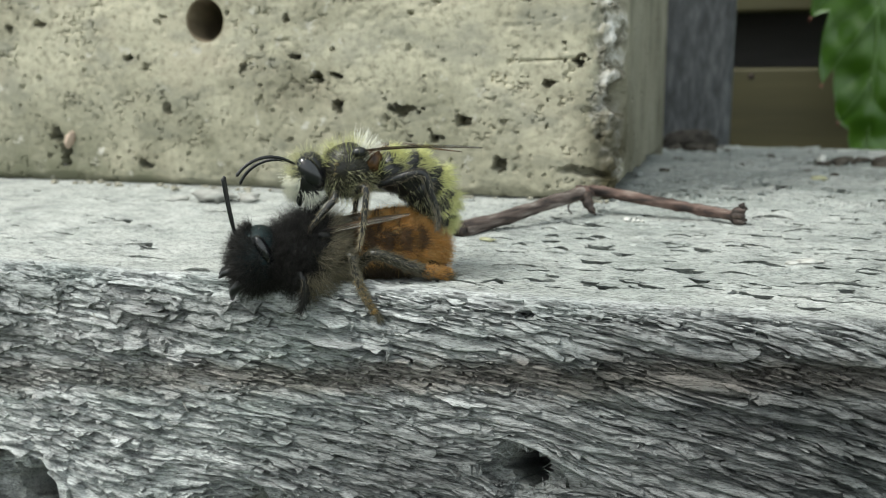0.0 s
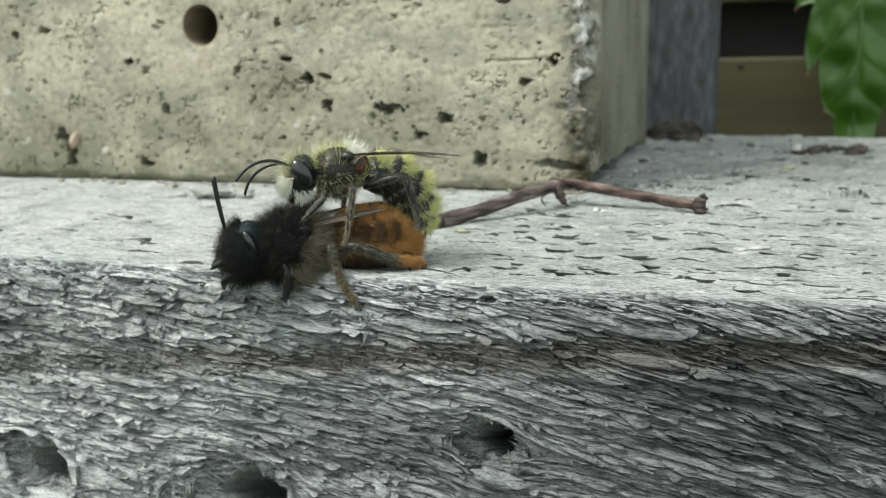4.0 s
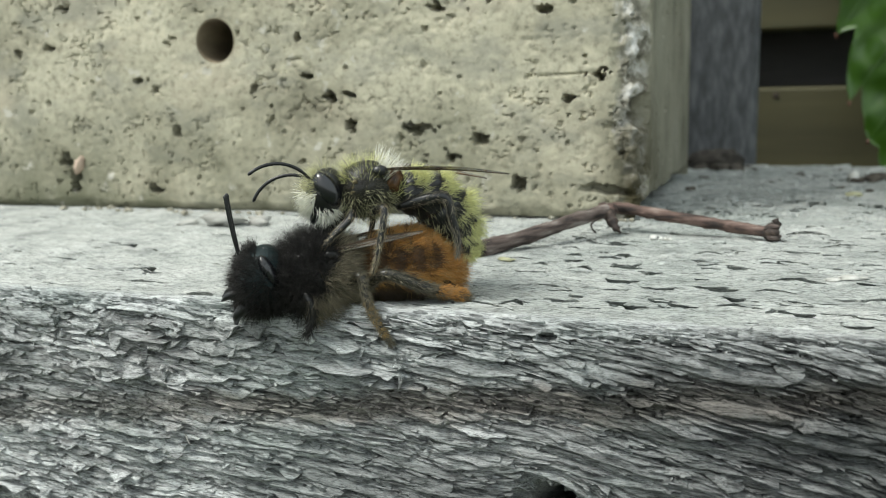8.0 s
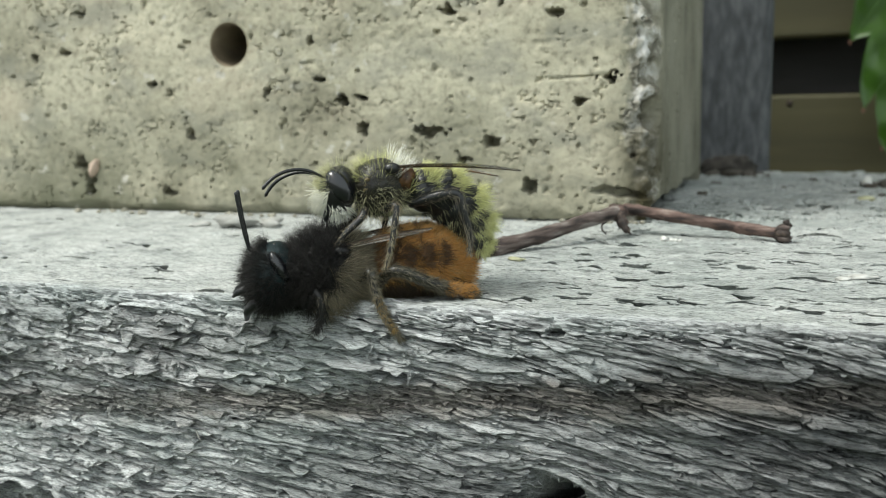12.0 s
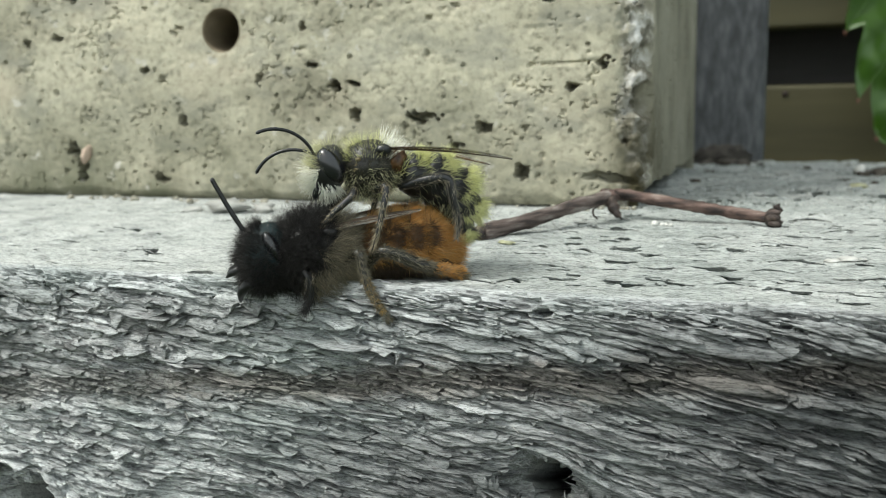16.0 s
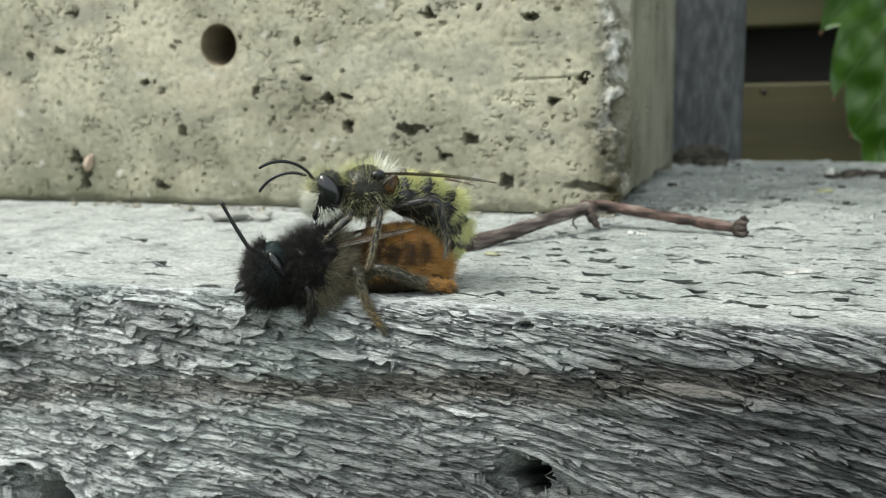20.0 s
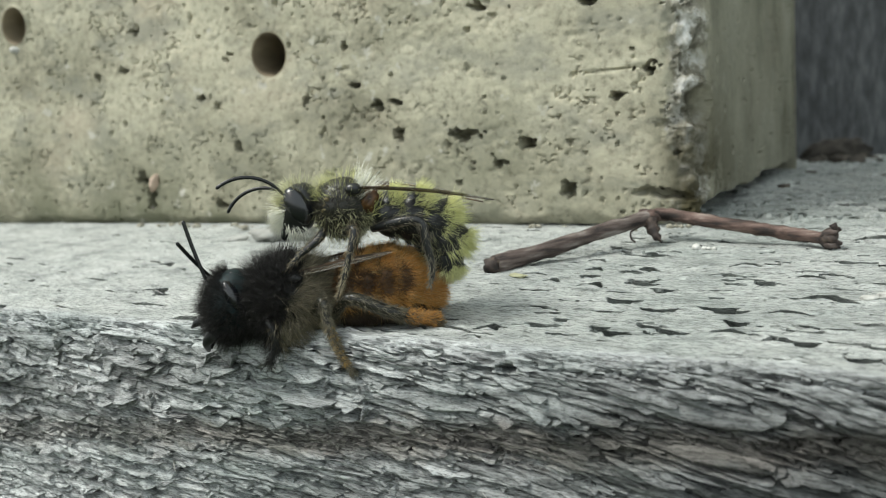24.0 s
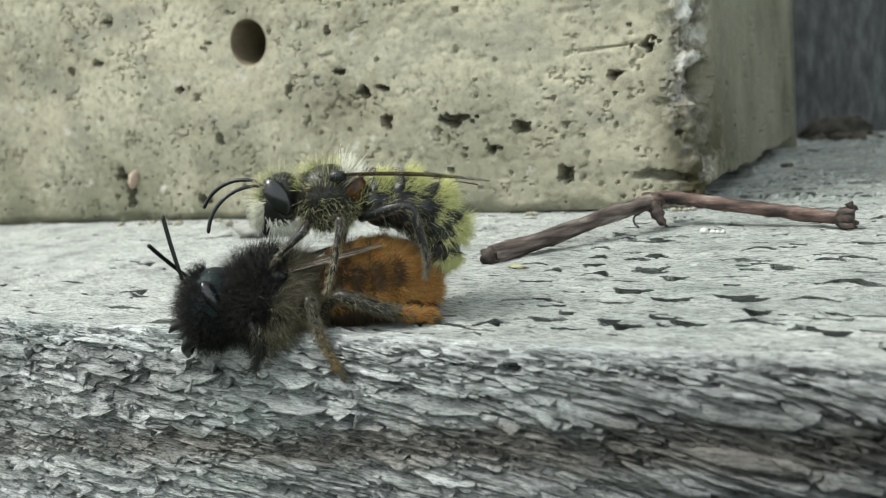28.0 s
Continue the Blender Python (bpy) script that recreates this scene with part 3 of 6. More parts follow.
def fur(name, points, normals, length, lean, parent, mat, seed, width=0.03, spread=0.35, droop=0.15, label="", clump=0.35):
    """A coat of fine tapering hairs, joined in one mesh. lean: the way that they are combed."""
    g = np.random.default_rng(seed)
    n = len(points)
    d = normals + np.asarray(lean) + spread * g.normal(size=(n, 3))
    # neighbours lean together in small locks
    lock = np.floor(points / 0.3)
    d = d + clump * 2 * (np.stack([hashed(lock[:, 0] * 31 + lock[:, 2], lock[:, 1] * 17, seed + 900 + j) for j in range(3)], -1) - 0.5)
    pull = clump * 0.9 * ((lock + 0.5) * 0.3 - points)
    d /= np.linalg.norm(d, axis=1, keepdims=True)
    ln = (length * g.uniform(0.4, 1.25, size=n))[:, None]
    side = np.cross(d, g.normal(size=(n, 3)))
    side /= np.linalg.norm(side, axis=1, keepdims=True)
    other = np.cross(d, side)
    bend = side * (0.18 * g.normal(size=(n, 1))) - np.array([0, 0, droop])
    base, mid = points - 0.08 * d, points + 0.5 * ln * d + 0.06 * ln * bend
    tip = points + ln * d + 0.35 * ln * bend + pull
    v = []
    for c, w in ((base, 1.0), (mid, 0.75)):
        for k in range(3):
            a = 2 * np.pi * k / 3
            v.append(c + 0.5 * width * w * (np.cos(a) * side + np.sin(a) * other))
    v.append(tip)
    v = np.stack(v, 1).reshape(-1, 3)
    o = 7 * np.arange(n)[:, None]
    four = np.concatenate([o + np.array([[k, (k + 1) % 3, 3 + (k + 1) % 3, 3 + k]]) for k in range(3)])
    three = np.concatenate([o + np.array([[3 + k, 3 + (k + 1) % 3, 6]]) for k in range(3)])
    me = bpy.data.meshes.new(name)
    loops = np.concatenate([four.ravel(), three.ravel()]).astype(np.int32)
    starts = np.concatenate([4 * np.arange(len(four)), 4 * len(four) + 3 * np.arange(len(three))]).astype(np.int32)
    me.vertices.add(len(v))
    me.vertices.foreach_set("co", (v * MM).astype(np.float32).ravel())
    me.loops.add(len(loops))
    me.loops.foreach_set("vertex_index", loops)
    me.polygons.add(len(starts))
    me.polygons.foreach_set("loop_start", starts)
    me.update(calc_edges=True)
    me.materials.append(mat)
    me.shade_smooth()
    ob = new(name, me)
    ob.parent = parent
    return tagged(ob, label, kind="stuff")


def thing(name, m, label, category, group=""):
    ob = new(name)
    ob.empty_display_size = 0.002
    ob.matrix_basis = m
    return tagged(ob, label, category, group)


def box_faces(lo, hi):
    (a, b, c), (d, e, f) = lo, hi
    v = [(a, b, c), (d, b, c), (d, e, c), (a, e, c), (a, b, f), (d, b, f), (d, e, f), (a, e, f)]
    return v, [(3, 2, 1, 0), (4, 5, 6, 7), (0, 1, 5, 4), (1, 2, 6, 5), (2, 3, 7, 6), (3, 0, 4, 7)]


def bevelled(name, lo, hi, mat, parent=None, bevel=0.8, label=""):
    bm = bmesh.new()
    v, f = box_faces(lo, hi)
    vs = [bm.verts.new(p) for p in v]
    for q in f:
        bm.faces.new([vs[i] for i in q])
    bmesh.ops.bevel(bm, geom=bm.edges[:], offset=bevel, segments=2, affect="EDGES", profile=0.5)
    bmesh.ops.scale(bm, vec=(MM, MM, MM), verts=bm.verts)
    me = bpy.data.meshes.new(name)
    bm.to_mesh(me)
    bm.free()
    me.materials.append(mat)
    ob = new(name, me)
    if parent is not None:
        ob.parent = parent
    return tagged(ob, label)


# ---- the beam ----
FACE_Y, EDGE_R, BACK_Y = 1.2, 0.9, 98.4


def top_z(y):
    """The crown of the beam's upper side."""
    return 0.65 * np.sin(np.pi * np.clip((np.asarray(y, float) - 4) / 93, 0, 1)) ** 0.8


def axis_steps(*stretches):
    """Ascending places: (from, to, step) one after the other."""
    out = [np.arange(a, b, s) for a, b, s in stretches]
    return np.concatenate(out + [[stretches[-1][1]]])


def plates(g, ln, wd, hi):
    """Torn plates of wood as arrays of points: rooted along the upper edge, lifted at the ragged lower lip and at the pointed end.
    Gives the way along, the way across and the rise of each point, 6 rows of 15 for each plate."""
    n = len(ln)
    u = np.linspace(0, 1, 15)[None, :]
    r = g.uniform(size=(9, n, 1))
    peak = 0.3 + 0.55 * r[0]
    body = np.where(u < peak, 0.15 + 0.85 * np.sin(np.pi / 2 * u / peak) ** (0.6 + r[7]), np.clip((1 - u) / (1 - peak), 0, 1) ** (0.3 + 0.7 * r[1]))
    rag = g.normal(size=(n, 15))
    rag = 0.6 * rag + 0.4 * np.roll(rag, 1, 1)
    lip = body * (1 + 0.10 * np.sin(8 * u + 6.3 * r[2]) + 0.14 * rag)
    high = body * (1 + 0.18 * g.normal(size=(n, 15)))
    rise = hi[:, None] * (0.12 + 0.88 * u ** (0.4 + 1.2 * r[4])) * (1 + 0.3 * np.sin(7 * u + 6.3 * r[5]) + 0.12 * rag)
    along = (u - 0.6) * ln[:, None] + 0.018 * ln[:, None] * g.normal(size=(n, 15))
    bow = 0.25 * wd[:, None] * np.sin(np.pi * u) * (4 * r[6] - 2)
    crease = 0.06 * g.normal(size=(n, 15)) * hi[:, None]
    rows = []
    for a, up in ((0.5, None), (0.28, 0.3), (-0.05, 0.72), (-0.36, 1.0), (-0.5, 0.96), (-0.08, None)):
        across = wd[:, None] * a * (lip if a < -0.2 else high) + bow
        rows.append(np.stack([along, across, rise * up + (1 if a > -0.3 else -1) * crease if up else np.full_like(rise, -0.26)], -1))
    return np.stack(rows, 1)


KNOT_HOLES = [(10.3, -9.4, 1.15, 0.95), (-6.2, -15.1, 2.4, 1.5), (-22.3, -14.9, 1.9, 1.4)]
SLOTS = [(14.4, 9.0, 0.95), (17.7, 9.3, 0.95), (20.2, 17.5, 1.0), (21.6, 13.1, 1.5), (12.3, 10.2, 1.0), (13.6, 5.1, 0.7), (16.0, 5.7, 0.8), (18.4, 7.6, 0.6), (13.6, 13.1, 0.7),
         (9.4, 14.3, 0.7), (24.7, 26.1, 1.1), (23.7, 20.4, 0.6), (22.7, 29.5, 1.5), (25.1, 12.1, 0.6), (21.6, 5.3, 0.6), (23.9, 3.7, 0.7), (7.6, 5.1, 0.6), (-17.5, 8.3, 1.0), (-24.7, 15.9, 0.9)]


def beam_sheet():
    x = axis_steps((-160, -80, 8), (-80, -36, 0.4), (-36, 34, 0.09), (34, 60, 0.35), (60, 160, 8))
    # profile from the foot of the face, up, over the edge and back
    z_face = axis_steps((-60, -18, 3), (-18, -EDGE_R, 0.055))
    arc = np.linspace(0, np.pi / 2, 14)[1:]
    y_top = axis_steps((FACE_Y + EDGE_R, 14, 0.09), (14, 34, 0.14), (34, BACK_Y, 0.4))[1:]
    py = np.concatenate([np.full(len(z_face), FACE_Y), FACE_Y + EDGE_R * (1 - np.cos(arc)), y_top])
    pz = np.concatenate([z_face, -EDGE_R + EDGE_R * np.sin(arc), np.zeros(len(y_top))])
    ny = np.concatenate([np.full(len(z_face), -1.0), -np.cos(arc), np.zeros(len(y_top))])
    nz = np.concatenate([np.zeros(len(z_face)), np.sin(arc), np.ones(len(y_top))])
    s = np.concatenate([[0], np.cumsum(np.hypot(np.diff(py), np.diff(pz)))])
    s -= s[np.argmax(py > FACE_Y + EDGE_R - 1e-6)]  # 0 where the flat top begins; the face is negative
    X, S = np.meshgrid(x, s)
    on_face = np.clip((-S) / 0.9, 0, 1)
    g = np.random.default_rng(11)
    # fibres: long ridges along the beam, bent round the knot holes
    bentS = S + (0.09 * X + 0.0018 * X * np.clip(X, 0, 99)) * on_face + 0.9 * (fractal(X * 0.07, S * 0.12, 5, 3) - 0.5)
    for hx, hz, rx, rz in KNOT_HOLES:
        hs = hz - 0.51
        d2 = ((X - hx) / (rx * 2.2)) ** 2 + ((S - hs) / (rz * 2.6)) ** 2
        bentS = bentS + 0.9 * rz * np.sign(hs - S) * np.exp(-d2)
    swirl = bentS - S - (0.09 * X + 0.0018 * X * np.clip(X, 0, 99)) * on_face
    fibre = fractal(X * 0.22, bentS * 4.2, 21, 4) - 0.5
    fine = fractal(X * 0.9, bentS * 11.0, 31, 3) - 0.5
    # a brown, finely cracked band runs along the face
    band = np.exp(-(((S + 5.5 - 0.1 * X + 1.6 * (vnoise(X * 0.3, S * 0.2, 15) - 0.5)) / 0.75) ** 4)) * on_face
    calm_zone = fractal(X * 0.11, S * 0.3, 19, 2)
    # overlapping scales of the upper side: each swells to a ragged free lip below and a torn point at its end
    def scales(count, where_x, where_s, length, width, height, fall_of):
        for k in range(count):
            cx, cs = g.uniform(*where_x), g.uniform(*where_s)
            size = 0.6 + 0.8 * g.uniform() ** 2.2
            ln, wd, hi = length * size * g.uniform(0.5, 1.5), width * size * g.uniform(0.6, 1.5), height * size * g.uniform(0.35, 1.35)
            if cx < -6 and cs < 30:
                hi *= 0.45
            j, i = min(np.searchsorted(s, cs), len(s) - 1), min(np.searchsorted(x, cx), len(x) - 1)
            hi *= 0.55 + 0.9 * calm_zone[j, i]
            i0, i1 = np.searchsorted(x, (cx - ln, cx + 0.2 * ln))
            fall = fall_of(cx) + 0.06 * g.normal()
            j0, j1 = np.searchsorted(s, (cs - wd * 0.4 - abs(fall) * ln - 0.4, cs + wd * 1.3 + abs(fall) * ln + 0.4))
            if i1 - i0 < 3 or j1 - j0 < 2:
                continue
            xs, ss = X[j0:j1, i0:i1], S[j0:j1, i0:i1] + swirl[j0:j1, i0:i1]
            u = np.clip((xs - cx + ln) / (1.16 * ln), 0, 1)
            v = (ss - cs + (xs - cx) * fall) / wd
            sag, bow = g.uniform(0.5, 1.1), g.uniform(0.25, 0.7)
            low = sag * (1 - u) ** 2.6 + bow * u**5 + 0.35 * (vnoise(xs * 1.3, xs * 0 + k, k) - 0.5) + 0.10 * (vnoise(xs * 5, xs * 0 + k, k + 3) - 0.5)
            high = 1.05 - (0.75 - 0.5 * bow) * u**6
            point = 0.96 + 0.16 * (vnoise(ss * 6, xs * 0 + k, k + 5) - 0.5)
            tip, soft_s = u < point, 0.08 if cs < 12 else 0.14 if cs < 32 else 0.45
            inside = (v > low) & (v < high) & tip & (u > 0)
            w = np.clip((v - low) / np.maximum(high - low, 0.15), 0, 1)
            shape = hi * (0.18 + 0.82 * u**0.7) * (1 - w) ** 0.85
            shape = shape * np.clip((v - low) * wd / soft_s, 0, 1) * np.clip((point - u) * ln / 0.16, 0, 1)
            here = lift[j0:j1, i0:i1]
            wins = inside & (shape > here)
            lift[j0:j1, i0:i1] = np.where(wins, shape, here)
            # a cleft under the lip
            cleft = groove[j0:j1, i0:i1]
            under = (v <= low) & (v > low - 0.2 / wd) & (u > 0.15) & tip
            groove[j0:j1, i0:i1] = np.where(wins, 0, np.where(under, np.maximum(cleft, 0.7 * hi * u**0.5), cleft))

    tuck_up = np.zeros_like(X)
    tuck_back = np.zeros_like(X)
    crack = np.clip(1 - np.abs(fractal(X * 1.5, S * 0.6, 17, 2) - 0.5) / 0.035, 0, 1) * band
    broad = fractal(X * 0.13, S * 0.5, 41, 3) - 0.5
    seam = np.clip(1 - np.abs(fractal(X * 0.16, bentS * 1.7, 23, 3) - 0.5) / 0.03, 0, 1) + 0.6 * np.clip(1 - np.abs(fractal(X * 0.3, bentS * 4.5, 27, 3) - 0.5) / 0.05, 0, 1)
    face_h = 0.5 * fibre + 0.36 * fine - 0.5 * seam - 0.12 + 0.6 * broad - 0.3 * crack
    # low scales on the upper side, their lips toward the front edge
    lift, groove = np.zeros_like(X), np.zeros_like(X)
    scales(900, (-75, 50), (2.5, 95), 3.0, 2.0, 0.10, lambda a: 0.05)
    scales(1300, (-75, 50), (2.0, 95), 1.6, 0.6, 0.11, lambda a: 0.05)
    scales(1800, (-30, 50), (32, 95), 2.6, 2.0, 0.4, lambda a: 0.1)
    top_h = 0.05 * fibre + 0.05 * fine + 0.9 * (lift - groove) + 0.25 * (fractal(X * 0.12, S * 0.35, 51, 3) - 0.5) + 0.20 * (fractal(X * 0.8, S * 1.1, 53, 4) - 0.5) + 0.07 * (fractal(X * 2.6, S * 3.4, 57, 3) - 0.5)
    tuck_back -= 1.1 * lift
    # slots and cracks in the upper side
    slots = [(a, b, c, 0.3 * c + 0.24, 1.4) for a, b, c in SLOTS]
    for k in range(1900):
        big = k % 4 == 0
        slots.append((g.uniform(-75, 50), FACE_Y + 1.5 + 93 * g.uniform() ** 1.3, g.gamma(2.0, 0.28) + (0.4 if big else 0.12), g.uniform(0.06, 0.2) + (0.12 if big else 0), g.uniform(0.15, 0.5) + (0.35 if big else 0)))
    for k in range(150):
        slots.append((g.uniform(6, 38), g.uniform(4.5, 48), g.uniform(0.4, 1.1), g.uniform(0.2, 0.36), g.uniform(0.7, 1.1)))
    for k, (cx, cy, half, wide, deep) in enumerate(slots):
        if k > len(SLOTS) and cx < -5 and cy < 32 and k % 3:
            continue
        cs = cy - FACE_Y - EDGE_R
        i0, i1 = np.searchsorted(x, (cx - half * 1.1, cx + half * 1.1))
        j0, j1 = np.searchsorted(s, (cs - wide * 3, cs + wide * 3))
        if i1 - i0 < 2 or j1 - j0 < 1:
            continue
        xs = X[j0:j1, i0:i1]
        u, v = (xs - cx) / half, (S[j0:j1, i0:i1] - cs + 0.06 * (xs - cx)) / wide
        v = v - 1.3 * u * u * np.sign(hashed(np.array([k]), np.array([3]), 5)[0] - 0.3) - 0.7 * (vnoise(xs * 1.4, u * 0 + cy, 61) - 0.5) - 0.15 * (vnoise(xs * 6, u * 0 + cy, 63) - 0.5)
        rim = np.clip(1 - np.abs(u) ** 1.5, 0, 1) ** 0.9
        hole = np.clip((rim - np.abs(v)) * 2.4, 0, 1)
        top_h[j0:j1, i0:i1] -= deep * hole
        tuck_back[j0:j1, i0:i1] = np.where(hole > 0, 1.6 * deep * np.clip((v + rim) / np.maximum(2 * rim, 0.05), 0, 1) * hole, tuck_back[j0:j1, i0:i1])
        top_h[j0:j1, i0:i1] += 0.08 * np.exp(-((v + 1.3) ** 2) * 2) * rim
    h = top_h * (1 - on_face) + face_h * on_face
    # knot holes in the face, and a torn notch under the edge
    for hx, hz, rx, rz in KNOT_HOLES:
        hs = hz - 0.51
        a = np.arctan2(S - hs, X - hx)
        d = np.hypot((X - hx) / rx, (S - hs) / rz) / (0.55 + 0.9 * fractal(np.cos(a) * 2.2 + 9, np.sin(a) * 2.2 + hx, 71, 4))
        bore = np.clip((1.0 - d) * 6, 0, 1)
        tuck_up = tuck_up * (1 - bore) - 4.0 * bore
        h = h - 10.0 * bore - np.clip((2.3 - d) / 1.3, 0, 1) ** 1.6 * (0.7 + 1.1 * fractal(np.cos(a) * 3 + 5, np.sin(a) * 3 + 5 + 0.2 * d, 73, 2)) * on_face
    for nx_, ns_, rx, rs, slope in ((10.3, -1.2, 0.4, 0.32, 0.0),):
        d = np.hypot((X - nx_) / rx, (S - ns_ - slope * (X - nx_)) / rs) + 1.6 * (fractal(X * 2.2, S * 4, 75, 3) - 0.5)
        h = h - 2.0 * np.clip((1 - d) * 4, 0, 1) + 0.2 * np.exp(-((d - 1.5) ** 2) * 5)
    calm = np.clip((160 - np.abs(X)) / 60, 0, 1)
    Y = py[:, None] + ny[:, None] * h * calm + tuck_back * (1 - on_face)
    Z = pz[:, None] + nz[:, None] * h * calm + top_z(py)[:, None] * (nz[:, None] > 0.99) + tuck_up * on_face
    # back and underside close the beam
    extra, pz_list = [(BACK_Y, -60.0), (FACE_Y, -60.0)], z_face
    P = np.stack([X, Y, Z], -1)
    more = [np.stack([x, np.full(len(x), a), np.full(len(x), b)], -1)[None] for a, b in extra]
    P = np.concatenate([P] + more)

    def on_beam(px, ps, rise):
        """Points laid on the beam's skin at (along, round the profile), lifted off it."""
        for hx, hz, rx, rz in KNOT_HOLES:
            hs = hz - 0.51
            ps = ps + 0.9 * rz * np.sign(ps - hs) * np.exp(-(((px - hx) / (rx * 2.2)) ** 2) - ((ps - hs) / (rz * 2.6)) ** 2)
        lift = rise + 0.6 * (fractal(px * 0.13, ps * 0.5, 41, 3) - 0.5) * np.clip(-ps / 0.9, 0, 1)
        return np.stack([px, np.interp(ps, s, py) + np.interp(ps, s, ny) * lift, np.interp(ps, s, pz) + np.interp(ps, s, nz) * lift], -1)

    return P, lambda px, pz: float(P[np.searchsorted(pz_list, pz), np.searchsorted(x, px), 1]), on_beam


beam = thing("wooden_beam", pose(0, 0, 0), "weathered grey softwood beam with flaking fibres and knot holes", "beam")
P, face_at, on_beam = beam_sheet()
n_row, n_col = P.shape[:2]
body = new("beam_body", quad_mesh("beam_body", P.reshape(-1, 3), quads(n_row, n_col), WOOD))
body.parent = beam
body.data.set_sharp_from_angle(angle=radians(38))


def torn_face():
    """The flaking skin of the beam's face: thousands of overlapping torn plates in one mesh."""
    g = np.random.default_rng(12)
    n = 8200
    cx, cs = g.uniform(-46, 40, n), g.uniform(-18.5, -0.3, n)
    k = np.arange(n)
    # long ledges, torn plates and small chips
    long, big = k < 240, (k >= 240) & (k < 2700)
    ln = np.where(long, g.uniform(3, 8, n), np.where(big, g.gamma(4, 0.5, n), g.gamma(4, 0.27, n)))
    wd = np.where(long, g.uniform(0.35, 0.75, n), np.where(big, g.gamma(4, 0.08, n), g.gamma(4, 0.04, n)))
    hi = np.where(long, g.uniform(0.1, 0.4, n), np.where(big, g.gamma(1.6, 0.16, n), g.gamma(1.5, 0.09, n)))
    broad = (cx < 1) & (cs > -5.2) & (cs < -1.0)
    wd, hi = np.where(broad, wd * 1.6, wd), np.where(broad, hi * 1.15, hi)
    strand = cx > 7
    ln, hi = np.where(strand, ln * 1.15, ln), np.where(strand, hi * 1.15, hi)
    weak = np.abs(cs + 5.5 - 0.1 * cx + 1.6 * (vnoise(cx * 0.3, cs * 0.2, 15) - 0.5)) < 0.85
    ln, wd, hi = np.where(weak, ln * 0.4, ln), np.where(weak, wd * 0.5, wd), np.where(weak, hi * 0.35, hi)
    rim = np.clip((-cs - 0.4) / 1.6, 0.3, 1)
    ln, wd, hi = ln * (0.4 + 0.6 * rim), wd * (0.35 + 0.65 * rim), np.minimum(hi * rim, 0.85)
    quiet = 0.2 + 1.5 * fractal(cx * 0.2, cs * 0.45, 19, 2)
    hi = hi * quiet
    # large plates torn free beside the female's head
    loose = np.array([(-6.2, -2.3, 3.4, 0.95, 0.6), (-7.3, -3.15, 4.2, 1.0, 0.62), (-8.4, -4.3, 3.6, 0.8, 0.5), (-14.2, -4.5, 4.2, 1.15, 0.5), (-2.6, -3.5, 3.2, 0.6, 0.35), (-11.2, -2.6, 3.0, 0.9, 0.35)])
    cx, cs, ln, wd, hi = (np.concatenate([a, b]) for a, b in zip((cx, cs, ln, wd, hi), loose.T))
    keep = np.ones(len(cx), bool)
    for hx, hz, rx, rz in KNOT_HOLES:
        for q in (-0.5, -0.2, 0.1, 0.4):
            keep &= np.hypot((cx + q * ln - hx) / rx, (cs - 0.12 * q * ln - hz + 0.51) / rz) > (1.45 if q > 0 else 1.15)
    keep &= np.hypot((cx + 0.1 * ln - 10.3) / 0.9, (cs + 1.2) / 0.5) > 1
    cx, cs, ln, wd, hi = (a[keep] for a in (cx, cs, ln, wd, hi))
    q = plates(g, ln, wd, hi)
    fall = (0.10 + 0.0036 * np.clip(cx, 0, 40) + 0.05 * g.normal(size=len(cx)))[:, None, None]
    off = g.uniform(0.0, 0.12, len(cx))[:, None, None]
    along = q[..., 0]
    verts = on_beam(cx[:, None, None] + along, cs[:, None, None] - fall * along + q[..., 1], q[..., 2] + off)
    faces = (quads(6, 15)[None] + 90 * np.arange(len(cx))[:, None, None]).reshape(-1, 4)
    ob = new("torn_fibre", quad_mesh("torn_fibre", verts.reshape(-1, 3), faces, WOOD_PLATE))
    ob.parent = beam
    tagged(ob, "grey torn plates of wood fibre", kind="stuff")


torn_face()

# ---- the stone block ----
BLOCK_Y, BLOCK_X, BLOCK_BACK, BLOCK_Z0, BLOCK_TOP, BLOCK_LEFT = 33.7, 10.6, 77.0, 0.62, 62.0, -118.0
PITS = [(-44.5, 19.7, 0.5, 0.3), (-24.1, 11.6, 0.35, 0.45), (-16.4, 10.8, 0.5, 0.35), (-14.8, 11.1, 0.6, 0.2), (-8.3, 8.0, 1.0, 0.5), (-2.8, 7.1, 0.6, 0.35), (4.6, 10.3, 0.35, 0.22), (7.0, 12.1, 0.6, 0.35), (-14.5, 8.2, 0.4, 0.5),
        (-45.4, 5.2, 0.6, 0.7), (-44.6, 3.3, 0.6, 1.0), (-35.4, 2.5, 0.5, 0.4), (-32.4, 8.1, 0.3, 0.5), (-36.4, 12.8, 0.4, 0.2), (-18.6, 12.7, 0.4, 0.25), (0.5, 3.4, 0.5, 0.5), (-5.3, 5.6, 0.5, 0.35), (2.7, 17.4, 0.6, 0.25), (-6.6, 18.1, 0.7, 0.3),
        (-50.1, 15.8, 0.35, 0.4), (-46.5, 16.2, 0.6, 0.25), (-19.5, 16.1, 0.3, 0.35)]
BORES = [(-27.75, 16.1, 1.95), (-62.3, 22.1, 1.95)]


